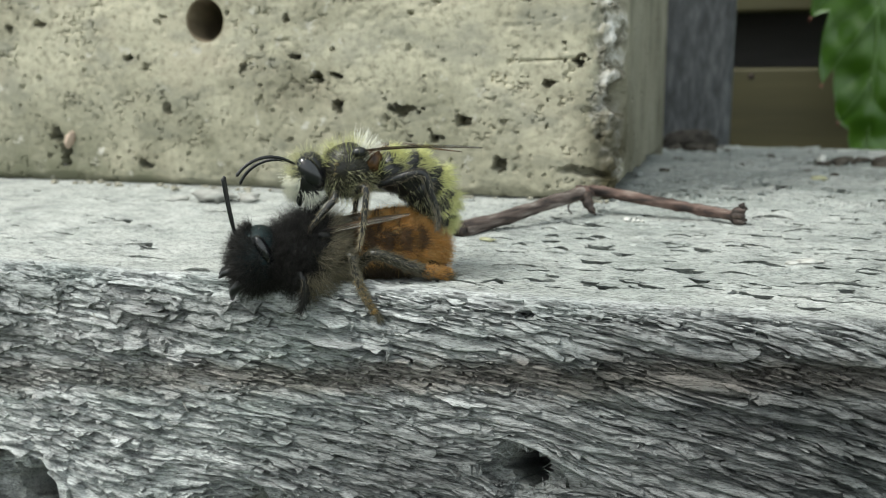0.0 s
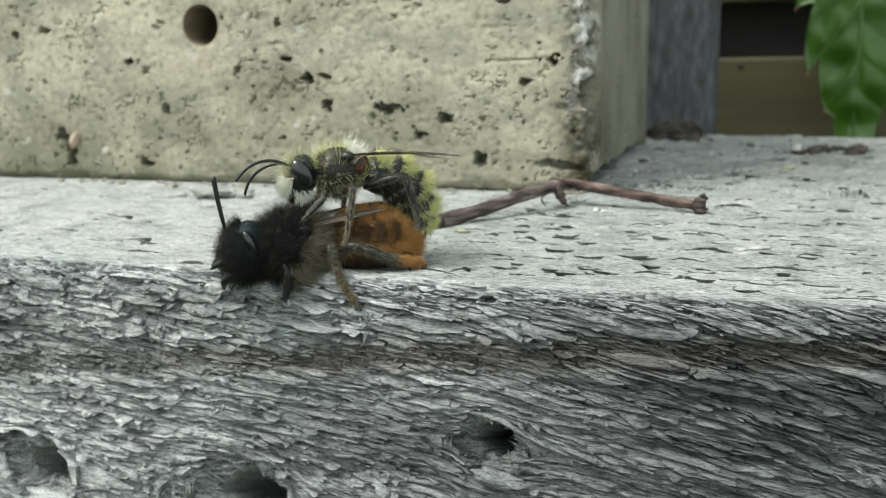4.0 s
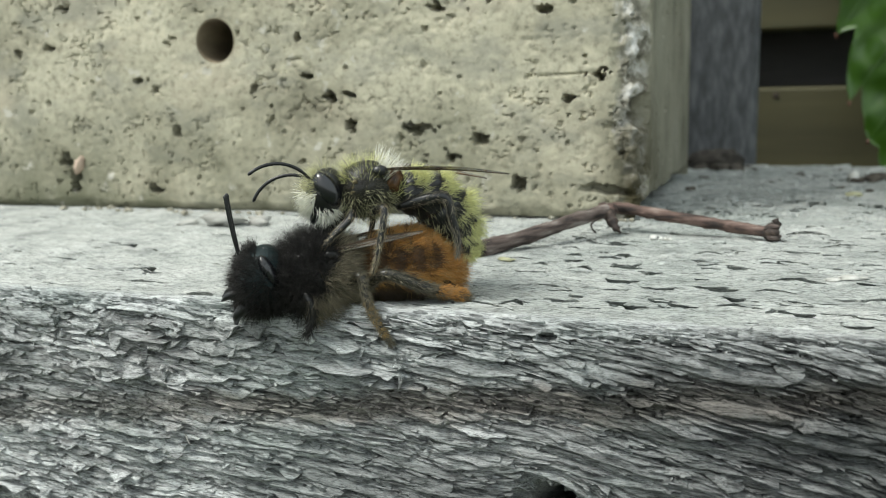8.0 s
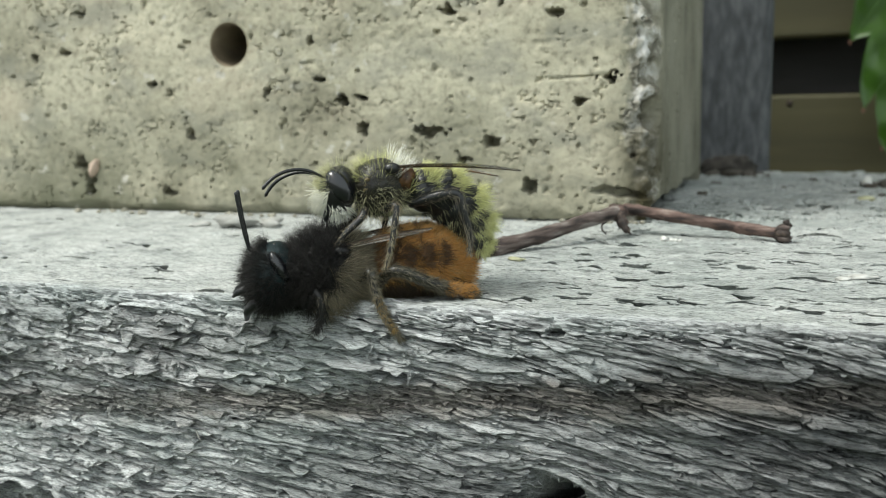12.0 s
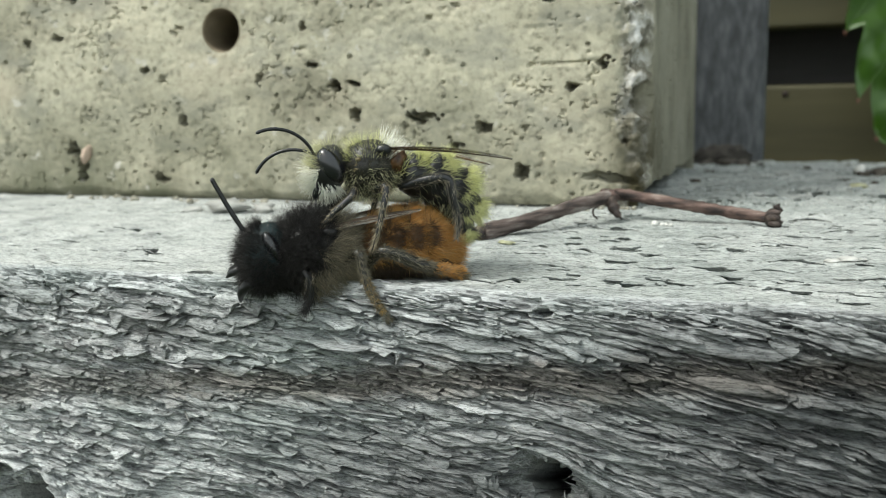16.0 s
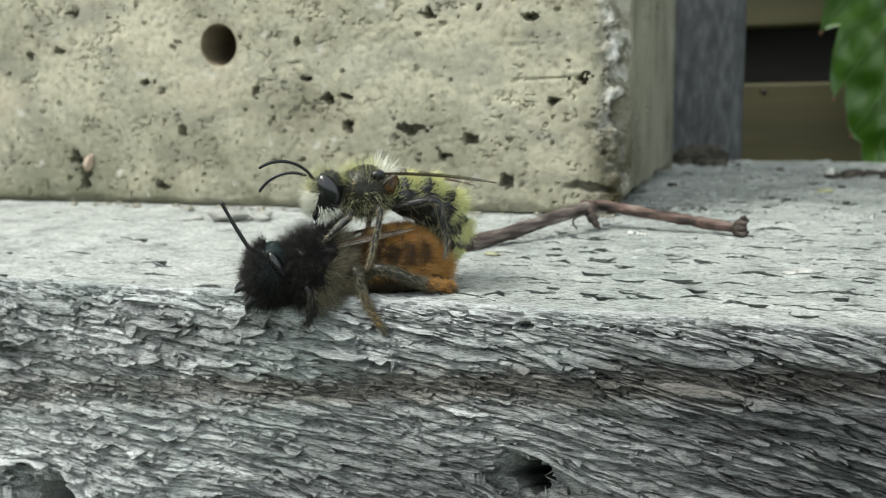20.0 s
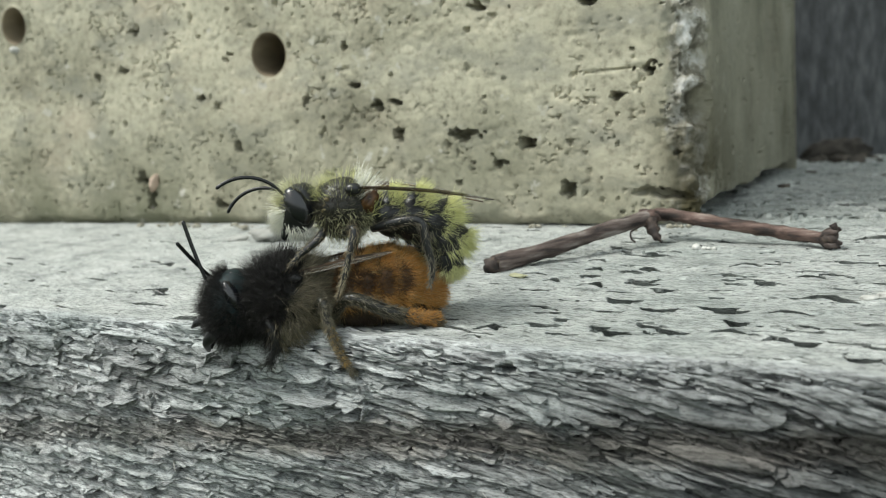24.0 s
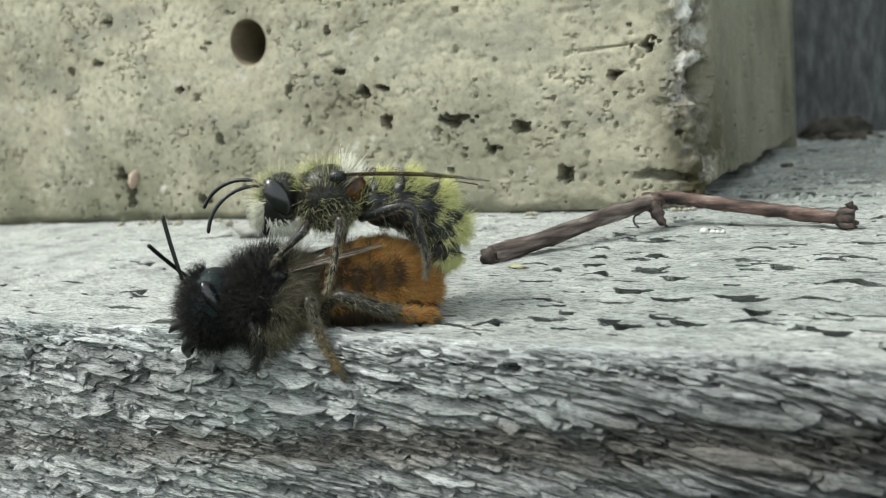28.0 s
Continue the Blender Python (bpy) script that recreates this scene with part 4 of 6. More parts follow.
def stone_sheet():
    corner = 2.3
    xs = axis_steps((BLOCK_LEFT, -82, 2.0), (-82, -66, 0.3), (-66, BLOCK_X - corner, 0.14))
    arc = np.linspace(0, np.pi / 2, 24)[1:]
    ys = axis_steps((BLOCK_Y + corner, 52, 0.25), (52, BLOCK_BACK, 0.8))[1:]
    px = np.concatenate([xs, BLOCK_X - corner + corner * np.sin(arc), np.full(len(ys), BLOCK_X)])
    py = np.concatenate([np.full(len(xs), BLOCK_Y), BLOCK_Y + corner * (1 - np.cos(arc)), ys])
    nx = np.concatenate([np.zeros(len(xs)), np.sin(arc), np.ones(len(ys))])
    ny = np.concatenate([-np.ones(len(xs)), -np.cos(arc), np.zeros(len(ys))])
    s = np.concatenate([xs, BLOCK_X - corner + corner * arc, BLOCK_X - corner + corner * np.pi / 2 + (ys - ys[0])])
    z = axis_steps((BLOCK_Z0, 27, 0.14), (27, BLOCK_TOP, 2.5))
    S, Z = np.meshgrid(s, z)
    for bx, bz, r in BORES:  # the skin ends in a clean ring round each bore
        dx, dz = S - bx, Z - bz
        d = np.hypot(dx, dz) + 1e-9
        S, Z = np.where(d < r, bx + dx / d * r, S), np.where(d < r, bz + dz / d * r, Z)
    g = np.random.default_rng(23)
    h = 0.5 * (fractal(S * 0.16, Z * 0.2, 81, 4) - 0.5) + 0.06 * (fractal(S * 1.6, Z * 1.6, 91, 3) - 0.5)
    flaw = fractal(S * 0.9, Z * 1.2, 83, 5)
    h -= 0.6 * np.clip(flaw - 0.64, 0, 0.25)
    # crumbled clusters: short crooked clefts close together
    cluster = np.clip((fractal(S * 0.3, Z * 0.38, 85, 3) - 0.5) * 7, 0, 1) * np.clip((fractal(S * 1.1, Z * 1.2, 89, 2) - 0.42) * 6, 0, 1)
    h -= 0.36 * cluster * np.clip(1 - np.abs(fractal(S * 1.5, Z * 1.9, 87, 4) - 0.5) / 0.05, 0, 1)
    pits = [(a, b, 1.3 * c, 1.3 * d, 2.0) for a, b, c, d in PITS]
    for k in range(850):
        r = g.gamma(1.6, 0.055) + 0.04
        pits.append((g.uniform(-80, 40), g.uniform(0.5, 27), r * g.uniform(0.7, 1.6), r, g.uniform(0.15, 0.7) * min(1.0, r * 4)))
    for cx, cz, rx, rz, deep in pits:
        i0, i1 = np.searchsorted(s, (cx - 2.2 * rx, cx + 2.2 * rx))
        j0, j1 = np.searchsorted(z, (cz - 2.2 * rz, cz + 2.2 * rz))
        if i1 - i0 < 1 or j1 - j0 < 1:
            continue
        ss, zz = S[j0:j1, i0:i1], Z[j0:j1, i0:i1]
        d = np.hypot((ss - cx) / rx, (zz - cz) / rz) + 2.4 * (fractal(ss * 2.2, zz * 2.2, 95, 4) - 0.45)
        if cx > BLOCK_X:
            deep *= 0.8
        h[j0:j1, i0:i1] -= deep * np.clip((1.0 - d) * 3.6, 0, 1)
    # a chipped arris, and an undercut at its foot
    chip = np.exp(-(((S - BLOCK_X + 0.4 + 1.3 * (fractal(Z * 0.35, S * 0, 103, 3) - 0.5)) / 2.0) ** 6))
    h -= chip * (2.2 * np.clip(fractal(S * 0.42, Z * 0.34, 101, 3) - 0.42, 0, 1) + 1.4 * (fractal(S * 0.8, Z * 0.9, 107, 4) - 0.45) + 0.7 * (fractal(S * 2.1, Z * 2.1, 115, 4) - 0.5))
    # broken facets along the arris: hollow, with a sharp upper lip
    for cz, rz, cx, rx, deep in ((19.5, 3.6, 0.4, 1.9, 1.5), (12.4, 1.5, 0.1, 1.6, 0.8), (9.2, 1.7, 0.7, 1.9, 1.0), (25.5, 2.0, 0.2, 1.7, 1.0)):
        d = np.hypot((S - BLOCK_X - cx) / rx, (Z - cz) / rz) + 0.7 * (fractal(S * 0.7, Z * 0.7, 113, 3) - 0.5)
        h -= deep * np.clip((1 - d) * 2.2, 0, 1) ** 0.7
    d = np.hypot((S - 8.2) / 2.4, (Z - 2.9 + 0.12 * (S - 8.2)) / 0.4) + 1.2 * (fractal(S * 0.9, Z * 1.4, 109, 3) - 0.5)
    h -= 1.1 * np.clip((1.0 - d) * 3, 0, 1)
    h -= 0.7 * np.clip(1 - (Z - BLOCK_Z0) / (0.5 + 0.8 * vnoise(S * 0.5, S * 0, 111)), 0, 1) ** 1.5
    # the sawn side stands clear of the beam
    h -= 6.0 * np.clip((2.0 + 0.5 * (vnoise(S * 0.3, S * 0, 117) - 0.5) - Z) / 0.5, 0, 1) * np.clip((S - BLOCK_X - 0.5) / 0.8, 0, 1)
    # worn back corner
    h -= 1.6 * np.clip((S - s[-1] + 2.2) / 2.2, 0, 1) ** 2 * (0.6 + 0.8 * fractal(Z * 0.3, S * 0.2, 119, 3))
    # the score beside one pit
    h -= 0.3 * np.clip(1 - np.abs(Z - 12.2 - 0.04 * (S - 4)) / 0.14, 0, 1) * (np.abs(S - 4.4) < 2.3)
    hollow = np.zeros(S.shape, bool)
    for bx, bz, r in BORES:
        d = np.hypot(S - bx, Z - bz)
        h = h + (0.05 - h) * np.clip((r + 0.35 - d) / 0.3, 0, 1)
        hollow |= d < r + 1e-6
    X = np.interp(S, s, px) + np.interp(S, s, nx) * h
    Y = np.interp(S, s, py) + np.interp(S, s, ny) * h
    f = quads(*S.shape)
    return np.stack([X, Y, Z], -1), f[~hollow.ravel()[f].all(1)]


block = thing("stone_block", pose(0, 0, 0), "cream pitted stone block with drilled holes standing on the beam", "stone block")
P, skin = stone_sheet()
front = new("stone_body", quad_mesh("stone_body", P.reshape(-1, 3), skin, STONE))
front.parent = block
front.data.set_sharp_from_angle(angle=radians(42))
shell = [(BLOCK_LEFT, BLOCK_Y, BLOCK_Z0), (BLOCK_X, BLOCK_BACK, BLOCK_Z0), (BLOCK_LEFT, BLOCK_BACK, BLOCK_Z0), (BLOCK_LEFT, BLOCK_Y, BLOCK_TOP), (BLOCK_X, BLOCK_BACK, BLOCK_TOP), (BLOCK_LEFT, BLOCK_BACK, BLOCK_TOP), (BLOCK_X, BLOCK_Y, BLOCK_TOP)]
link_mesh("stone_back", shell, [(0, 2, 5, 3), (2, 1, 4, 5), (3, 6, 4, 5)], STONE, block, smooth=False)

for bx, bz, r in BORES:
    th = np.linspace(0, 2 * np.pi, 72, endpoint=False)
    rings = [(q * r * np.cos(th) + bx, np.full(72, BLOCK_Y + y), q * r * np.sin(th) + bz) for y, q in ((-0.06, 1.03), (-0.05, 0.99), (0.15, 0.96), (3, 0.95), (8, 0.94), (13, 0.93), (14, 0.5), (14.2, 0.02))]
    v = np.stack([np.stack(a, -1) for a in rings])
    f = [(i * 72 + j, i * 72 + (j + 1) % 72, (i + 1) * 72 + (j + 1) % 72, (i + 1) * 72 + j) for i in range(len(rings) - 1) for j in range(72)]
    link_mesh("drilled_hole", v.reshape(-1, 3), f, BORE, block, "dark brown drilled hole")
v, f = ball((-62.6, 33.9, 19.6), (0.75, 0.7, 0.4), 8, 14, 10, 0.8, 6)
link_mesh("white_chip", v, f, CHALK, block, "white chalky chip at the rim of a drilled hole")
v, f = ball((-43.9, 33.6, 4.8), (0.42, 0.6, 0.95), 25, 16, 12, 0.7, 5)
link_mesh("embedded_pebble", v, f, PINK, block, "pale pinkish pebble set in a pit")

# ---- post, fence and ground behind ----
post = thing("wooden_post", pose(0, 0, 0), "upright grey weathered wooden post behind the beam", "post")
bevelled("post_body", (2.0, 98.5, -500), (18.3, 110, 160), POST_WOOD, post, 0.7)
fence = thing("board_fence", pose(0, 0, 0), "olive-brown horizontal board fence with a dark gap", "fence")
for z0, z1 in ((-60.0, -22.0), (-14.0, 11.2), (21.6, 47.0), (55.0, 80.0), (88.0, 114.0)):
    bevelled("board", (-200, 146, z0), (260, 152, z1), FENCE_WOOD, fence, 0.6)
bevelled("back_panel", (-260, 163, -500), (320, 168, 420), DARK_WOOD, fence, 0.5, "dark brown boards behind the gap")
for z0, z1 in ((-500.0, -66.0), (122.0, 420.0)):
    bevelled("panel", (-260, 150, z0), (320, 156, z1), FENCE_WOOD, fence, 0.6)
v, f = ball((21.1, 146.0, 9.6), (0.6, 0.35, 0.6), nu=12, nv=8)
link_mesh("nail_head", v, f, IRON, fence, "dark rusty nail head")
ground = link_mesh("ground", [(-60000, -60000, -500), (60000, -60000, -500), (60000, 60000, -500), (-60000, 60000, -500)], [(0, 1, 2, 3)], GRASS, smooth=False)
tagged(ground, "dull green garden ground", "ground", kind="structure")


# ---- the vine leaf ----
def vine_leaf():
    """A toothed lobe hanging tip down: margin points step from tooth to tooth, veins fall from the midrib to the teeth."""
    ob = thing("vine_leaf", pose(0.0403, 0.127, 0.0, 90, 0, 0), "fresh green serrated vine leaf with reddish tips hanging down", "leaf")
    # tooth points and the notches above them: half width, height
    margin = [(0.0, -9.5), (1.3, -6.5), (2.6, -2.7), (3.0, 0.8), (4.7, 2.2), (5.5, 5.1), (6.1, 11.1), (7.8, 8.5), (8.5, 12.8), (7.5, 20.4), (10.2, 19.6), (10.0, 23.5), (9.4, 27.5), (12.0, 29.0), (12.2, 34.0), (9.0, 39.5), (4.0, 41.0), (0.6, 38.5)]
    teeth, columns = (4, 7, 10, 13), []
    for side in (-1, 1):
        w, z = np.array(margin).T
        if side > 0:
            z = np.linspace(-9.5, 40, len(w))
            w = 7.6 * np.sin(np.pi * np.clip((z + 9.6) / 50.2, 0, 1)) ** 0.75 * np.where(z < 5, 0.82, 0.9)
        k = np.linspace(0, len(w) - 1, 171)
        wk, zk = np.interp(k, np.arange(len(w)), w), np.interp(k, np.arange(len(w)), z)
        # rounded flanks, sharp tooth points
        bulge = np.sin(np.pi * (k % 1)) ** 2
        wk = wk + 0.22 * bulge * np.sign(np.interp(k, np.arange(len(w)), np.gradient(z)) + 1e-6)
        az = np.minimum(np.maximum.accumulate(zk + 1.6 * np.interp(k, np.arange(len(w)), w)), 37.0)
        q = np.linspace(0, 1, 15)[:, None]
        X, Zl = side * wk * q, az + (zk - az) * q
        Y = 0.9 * (vnoise(X * 0.35 + 3, Zl * 0.3, 7) - 0.5) * 1.6 + 0.10 * np.abs(X) ** 1.25 - 0.3 * np.abs(np.sin(0.55 * (Zl + 0.8 * np.abs(X)))) ** 0.7 * np.clip(np.abs(X), 0, 1) + 0.006 * (Zl - 15) ** 2 * 0.4
        top = np.stack([X, Zl, -Y], -1)
        n, m = X.shape
        v = np.concatenate([top.reshape(-1, 3), top.reshape(-1, 3) - [0, 0, 0.22]])
        f = quads(n, m)
        e = np.arange(m - 1) + (n - 1) * m
        faces = np.concatenate([f, f[:, ::-1] + n * m, np.stack([e, e + n * m, e + 1 + n * m, e + 1], -1)])
        half = new("blade", quad_mesh("blade", v, faces, LEAF))
        half.parent = ob
        columns.append(top)
        for tooth in teeth:
            c = tooth * 10
            if side > 0 and tooth < 10:
                continue
            v, f = tube(smooth_path(top[::2, c] + [0, 0, 0.06], 10), np.linspace(0.22, 0.06, 10), 6)
            link_mesh("vein", v, f, VEIN, ob)
            p = top[-1, c]
            v, f = tube([p * 1.0, p + [side * 0.1, -0.35, 0.05], p + [side * 0.05, -0.75, 0.0]], [0.3, 0.22, 0.05], 7)
            link_mesh("leaf_tip", v, f, LEAF_TIP, ob, "reddish tooth tip")
    v, f = tube(smooth_path([(0, z, -0.0024 * (z - 15) ** 2 + 0.1) for z in (-9, 0, 10, 20, 30, 37)]), np.linspace(0.12, 0.5, 24), 7)
    link_mesh("midrib", v, f, VEIN, ob)
    v, f = tube(smooth_path([(0, 36.5, -1), (0.5, 44, -2), (2, 58, -3), (4, 76, -2)]), np.full(24, 0.7), 8)
    link_mesh("stalk", v, f, VEIN, ob)


vine_leaf()


# ---- the twig ----
def twig():
    g_twig = np.random.default_rng(9)
    ob = thing("dry_twig", pose(0, 0, 0), "thin dry reddish-brown twig with a bud end lying on the beam", "twig")
    main = smooth_path([(2.3, 16.5, 0.72), (4.6, 19.6, 1.2), (7.0, 23.0, 1.85), (9.1, 26.4, 2.3)], 30)
    rad = 0.48 + 0.03 * np.sin(np.arange(30) * 0.7) + 0.14 * np.exp(-np.arange(30) / 5)
    v, f = tube(main, rad, 18)
    v = v + 0.028 * g_twig.normal(size=(540, 1)).repeat(3, 1) * np.array([0.3, 0.6, 1.0])
    stem = link_mesh("stem", np.stack([(v[:, 0] - 2.3) * 0.566 + (v[:, 1] - 16.5) * 0.824, -(v[:, 0] - 2.3) * 0.824 + (v[:, 1] - 16.5) * 0.566, v[:, 2]], -1), f, BARK_GREY, ob)
    stem.matrix_basis = pose(2.3 * MM, 16.5 * MM, 0, 0, 0, 55.5)
    side = smooth_path([(8.9, 26.0, 2.3), (9.9, 27.0, 2.35), (13.3, 26.5, 1.9), (16.8, 26.0, 1.45), (20.0, 25.2, 1.1)], 36)
    v, f = tube(side, 0.40 + 0.03 * np.sin(np.arange(36) * 0.9), 16)
    v = v + 0.03 * g_twig.normal(size=(len(v), 1)).repeat(3, 1) * np.array([0.2, 0.8, 1.0])
    link_mesh("shoot", v, f, BARK, ob)
    v, f = ball((9.0, 26.2, 2.28), (0.75, 0.55, 0.55), 20, lumps=0.5)
    link_mesh("node", v, f, BARK, ob)
    v, f = tube(smooth_path([(9.1, 26.0, 2.1), (9.4, 25.7, 1.6), (9.7, 25.4, 1.15), (10.1, 25.3, 0.75)], 10), 0.5 - 0.42 * np.linspace(0, 1, 10) ** 1.6 + 0.08 * np.sin(np.arange(10) * 2.1), 8)
    link_mesh("side_bud", v, f, BARK_DARK, ob)
    v, f = tube(smooth_path([(8.5, 25.8, 1.7), (8.0, 25.5, 1.4), (8.05, 25.3, 1.0), (8.35, 25.2, 0.75)], 12), 0.07, 6)
    link_mesh("tendril", v, f, BARK_DARK, ob)
    # a withered bud: brown bracts flaring round a dark hollow
    for k in range(7):
        a = 2 * math.pi * k / 7 + 0.3
        c, w, far = math.cos(a), math.sin(a), g_twig.uniform(0.75, 1.2)
        v, f = tube(smooth_path([(19.8, 25.2 + 0.2 * c, 1.1 + 0.2 * w), (20.2, 25.15 + 0.42 * c, 1.12 + 0.42 * w), (20.2 + 0.45 * far, 25.1 + 0.55 * far * c, 1.12 + 0.55 * far * w), (20.2 + 0.6 * far, 25.1 + 0.45 * far * c, 1.15 + 0.5 * far * w)], 9), [0.2, 0.25, 0.27, 0.25, 0.23, 0.2, 0.16, 0.1, 0.04], 7)
        link_mesh("bract", v + 0.02 * g_twig.normal(size=v.shape), f, BARK_GREY if k % 2 == 0 else BARK_DARK, ob)
    v, f = ball((20.3, 25.1, 1.12), (0.4, 0.3, 0.3), nu=12, nv=8, lumps=0.6)
    link_mesh("bud_heart", v, f, BARK_DARK, ob, "dark hollow of the withered bud")
    v, f = tube([(20.45, 25.0, 1.5), (20.5, 25.0, 1.8), (20.4, 25.0, 2.02)], [0.22, 0.2, 0.26], 8)
    link_mesh("bud_stub", v, f, BARK_DARK, ob)
    v, f = ball(main[0] + [-0.05, -0.1, 0], (0.58, 0.6, 0.58), nu=16, nv=12, lumps=0.8)
    link_mesh("broken_end", v, f, BARK_DARK, ob, "dark broken end")
    k = g_twig.integers(1, 35, 110)
    nn = g_twig.normal(size=(110, 3))
    nn /= np.linalg.norm(nn, axis=1, keepdims=True)
    fur("bark_fibre", side[k] + 0.38 * nn, nn, 0.3, (0.8, 0, 0), ob, BARK_GREY, 71, 0.03, 0.6)
    k = np.minimum(k, 29)
    fur("bark_fibre", main[k] + 0.43 * nn, nn, 0.3, (0.5, 0.8, 0), ob, BARK_GREY, 72, 0.03, 0.6)


twig()


# ---- crumbs on the beam ----
def crumb(name, x, y, size, mat, label, category, seed, stretch=(1, 1, 0.6), turn=0.0, group=""):
    z = float(top_z(y))
    v, f = ball((0, 0, 0), [size * q for q in stretch], 0, 14, 9, 1.3, seed)
    ob = link_mesh(name, v, f, mat)
    ob.matrix_basis = pose(x * MM, y * MM, (z + size * stretch[2] * 0.55) * MM, 0, 0, turn)
    return tagged(ob, label, category, group)


for k, (x, s) in enumerate(((12.5, 0.24), (13.0, 0.17), (13.3, 0.15), (13.6, 0.14))):
    crumb("white_egg", x, 24.5, s, EGG_WHITE, "tiny white insect egg in a row on the beam", "egg", k, (1, 1, 0.9), group="row of eggs")
for k, (x, y, s) in enumerate(((24.2, 13.6, 0.42), (23.4, 13.1, 0.3), (24.9, 13.9, 0.25), (-26.2, 25.4, 0.6))):
    crumb("white_crumb", x, y, s, CHALK, "small white chalky crumb lying on the beam", "crumb", 10 + k, (1.5, 0.9, 0.42), 20 * k)
crumb("white_crumb", 28.9, 69.5, 0.75, EGG_WHITE, "white speck standing up on the beam", "crumb", 15, (0.75, 0.6, 1.1), 30)
crumb("wood_chip", -22.9, 25.6, 1.5, PALE_CHIP, "pale flat wood chip beside the stone block", "wood chip", 31, (1.2, 0.7, 0.5), 10)
crumb("wood_chip", -19.9, 26.4, 0.8, PALE_CHIP, "small dark-sided wood chip beside the stone block", "wood chip", 32, (1.2, 0.8, 0.6), -10)
crumb("yellow_crumb", 4.4, 15.3, 0.36, YELLOW_BIT, "yellowish pollen crumb beside the twig", "crumb", 33, (1.3, 0.8, 0.35))
crumb("yellow_crumb", 27.4, 52.5, 0.6, YELLOW_BIT, "dull yellow crumb on the beam", "crumb", 34, (1.3, 0.9, 0.6))
g = np.random.default_rng(5)
for k in range(46):
    x, y = (g.uniform(10.8, 17), g.uniform(84, 95)) if k < 18 else (g.uniform(29, 36), g.uniform(66, 76)) if k < 34 else (g.uniform(12, 40), g.uniform(45, 94))
    crumb("soil_crumb", x, y, g.uniform(0.35, 1.0) if k < 34 else g.uniform(0.15, 0.5), SOIL, "dark crumb of soil on the beam", "soil crumb", 40 + k, (1.2, 1, 0.6), g.uniform(0, 180), "soil crumbs")


v, f = ball((0, 0, 0), (4.0, 2.8, 2.6), 0, 40, 26, 0.7, 8)
clod = link_mesh("soil_clod", v, f, DAMP_SOIL)
clod.matrix_basis = pose(0.0128, 0.0945, 0.0002, 0, 0, 12)
tagged(clod, "dark clod of soil at the foot of the post", "soil clod")
GRIT = simple("cream_stone_grit", [(0.3, (0.204, 0.1904, 0.1428)), (0.7, (0.4216, 0.408, 0.34))], 1200, roughness=0.9, bump_mm=0.05)
for k in range(44):
    x = g.uniform(-46, 10)
    crumb("stone_grain", x, 33.2 - abs(g.normal()) * 0.9, g.uniform(0.12, 0.38), GRIT, "cream grain of stone at the foot of the block", "stone grain", 90 + k, (1.2, 1, 0.7), g.uniform(0, 180), "stone grains")


# ---- bees ----
PLANE = pose(-4.6 * MM, 1.27 * MM, 0, 0, 0, 30)  # x runs from head to tail, -y is the bee's left flank


def bee_leg(parent, name, points, radii, mat, hair=None, label="", seed=1, count=90, length=0.3):
    p = smooth_path(points, 4 * len(points))
    r = np.interp(np.linspace(0, 1, len(p)), np.linspace(0, 1, len(radii)), radii)
    v, f = tube(p, r, 8)
    ob = link_mesh(name, v, f, mat, parent, label)
    g = np.random.default_rng(seed)
    if hair is not None:
        k = g.integers(0, len(p) - 1, count)
        a = g.uniform(0, 2 * np.pi, count)
        tang = p[k + 1] - p[k]
        tang /= np.linalg.norm(tang, axis=1, keepdims=True)
        side = np.cross(tang, g.normal(size=(count, 3)))
        side /= np.linalg.norm(side, axis=1, keepdims=True)
        fur("leg_hair", p[k] + g.uniform(0, 1, (count, 1)) * (p[k + 1] - p[k]) + side * r[k][:, None] * 0.9, 0.6 * side + 1.0 * tang, length, (0, 0, 0), ob, hair, seed + 5, 0.026, 0.3)
    return ob


def antenna(name, parent, at, mat, segments, radius, total, curve, label=""):
    """A jointed antenna that starts along -x and curves downward."""
    a, p = 0.0, [np.zeros(3)]
    for k in range(segments * 3):
        a += np.radians(curve) / (segments * 3)
        p.append(p[-1] + total / (segments * 3) * np.array([-np.cos(a), 0, -np.sin(a)]))
    p = np.array(p)
    k = np.arange(len(p))
    r = radius * (1 - 0.10 * (k % 3 == 0)) * np.where(k < 6, 0.85, 1.0)
    r[-1] *= 0.5
    v, f = tube(p, r, 8)
    ob = link_mesh(name, v, f, mat, parent, label)
    ob.matrix_basis = at
    return ob


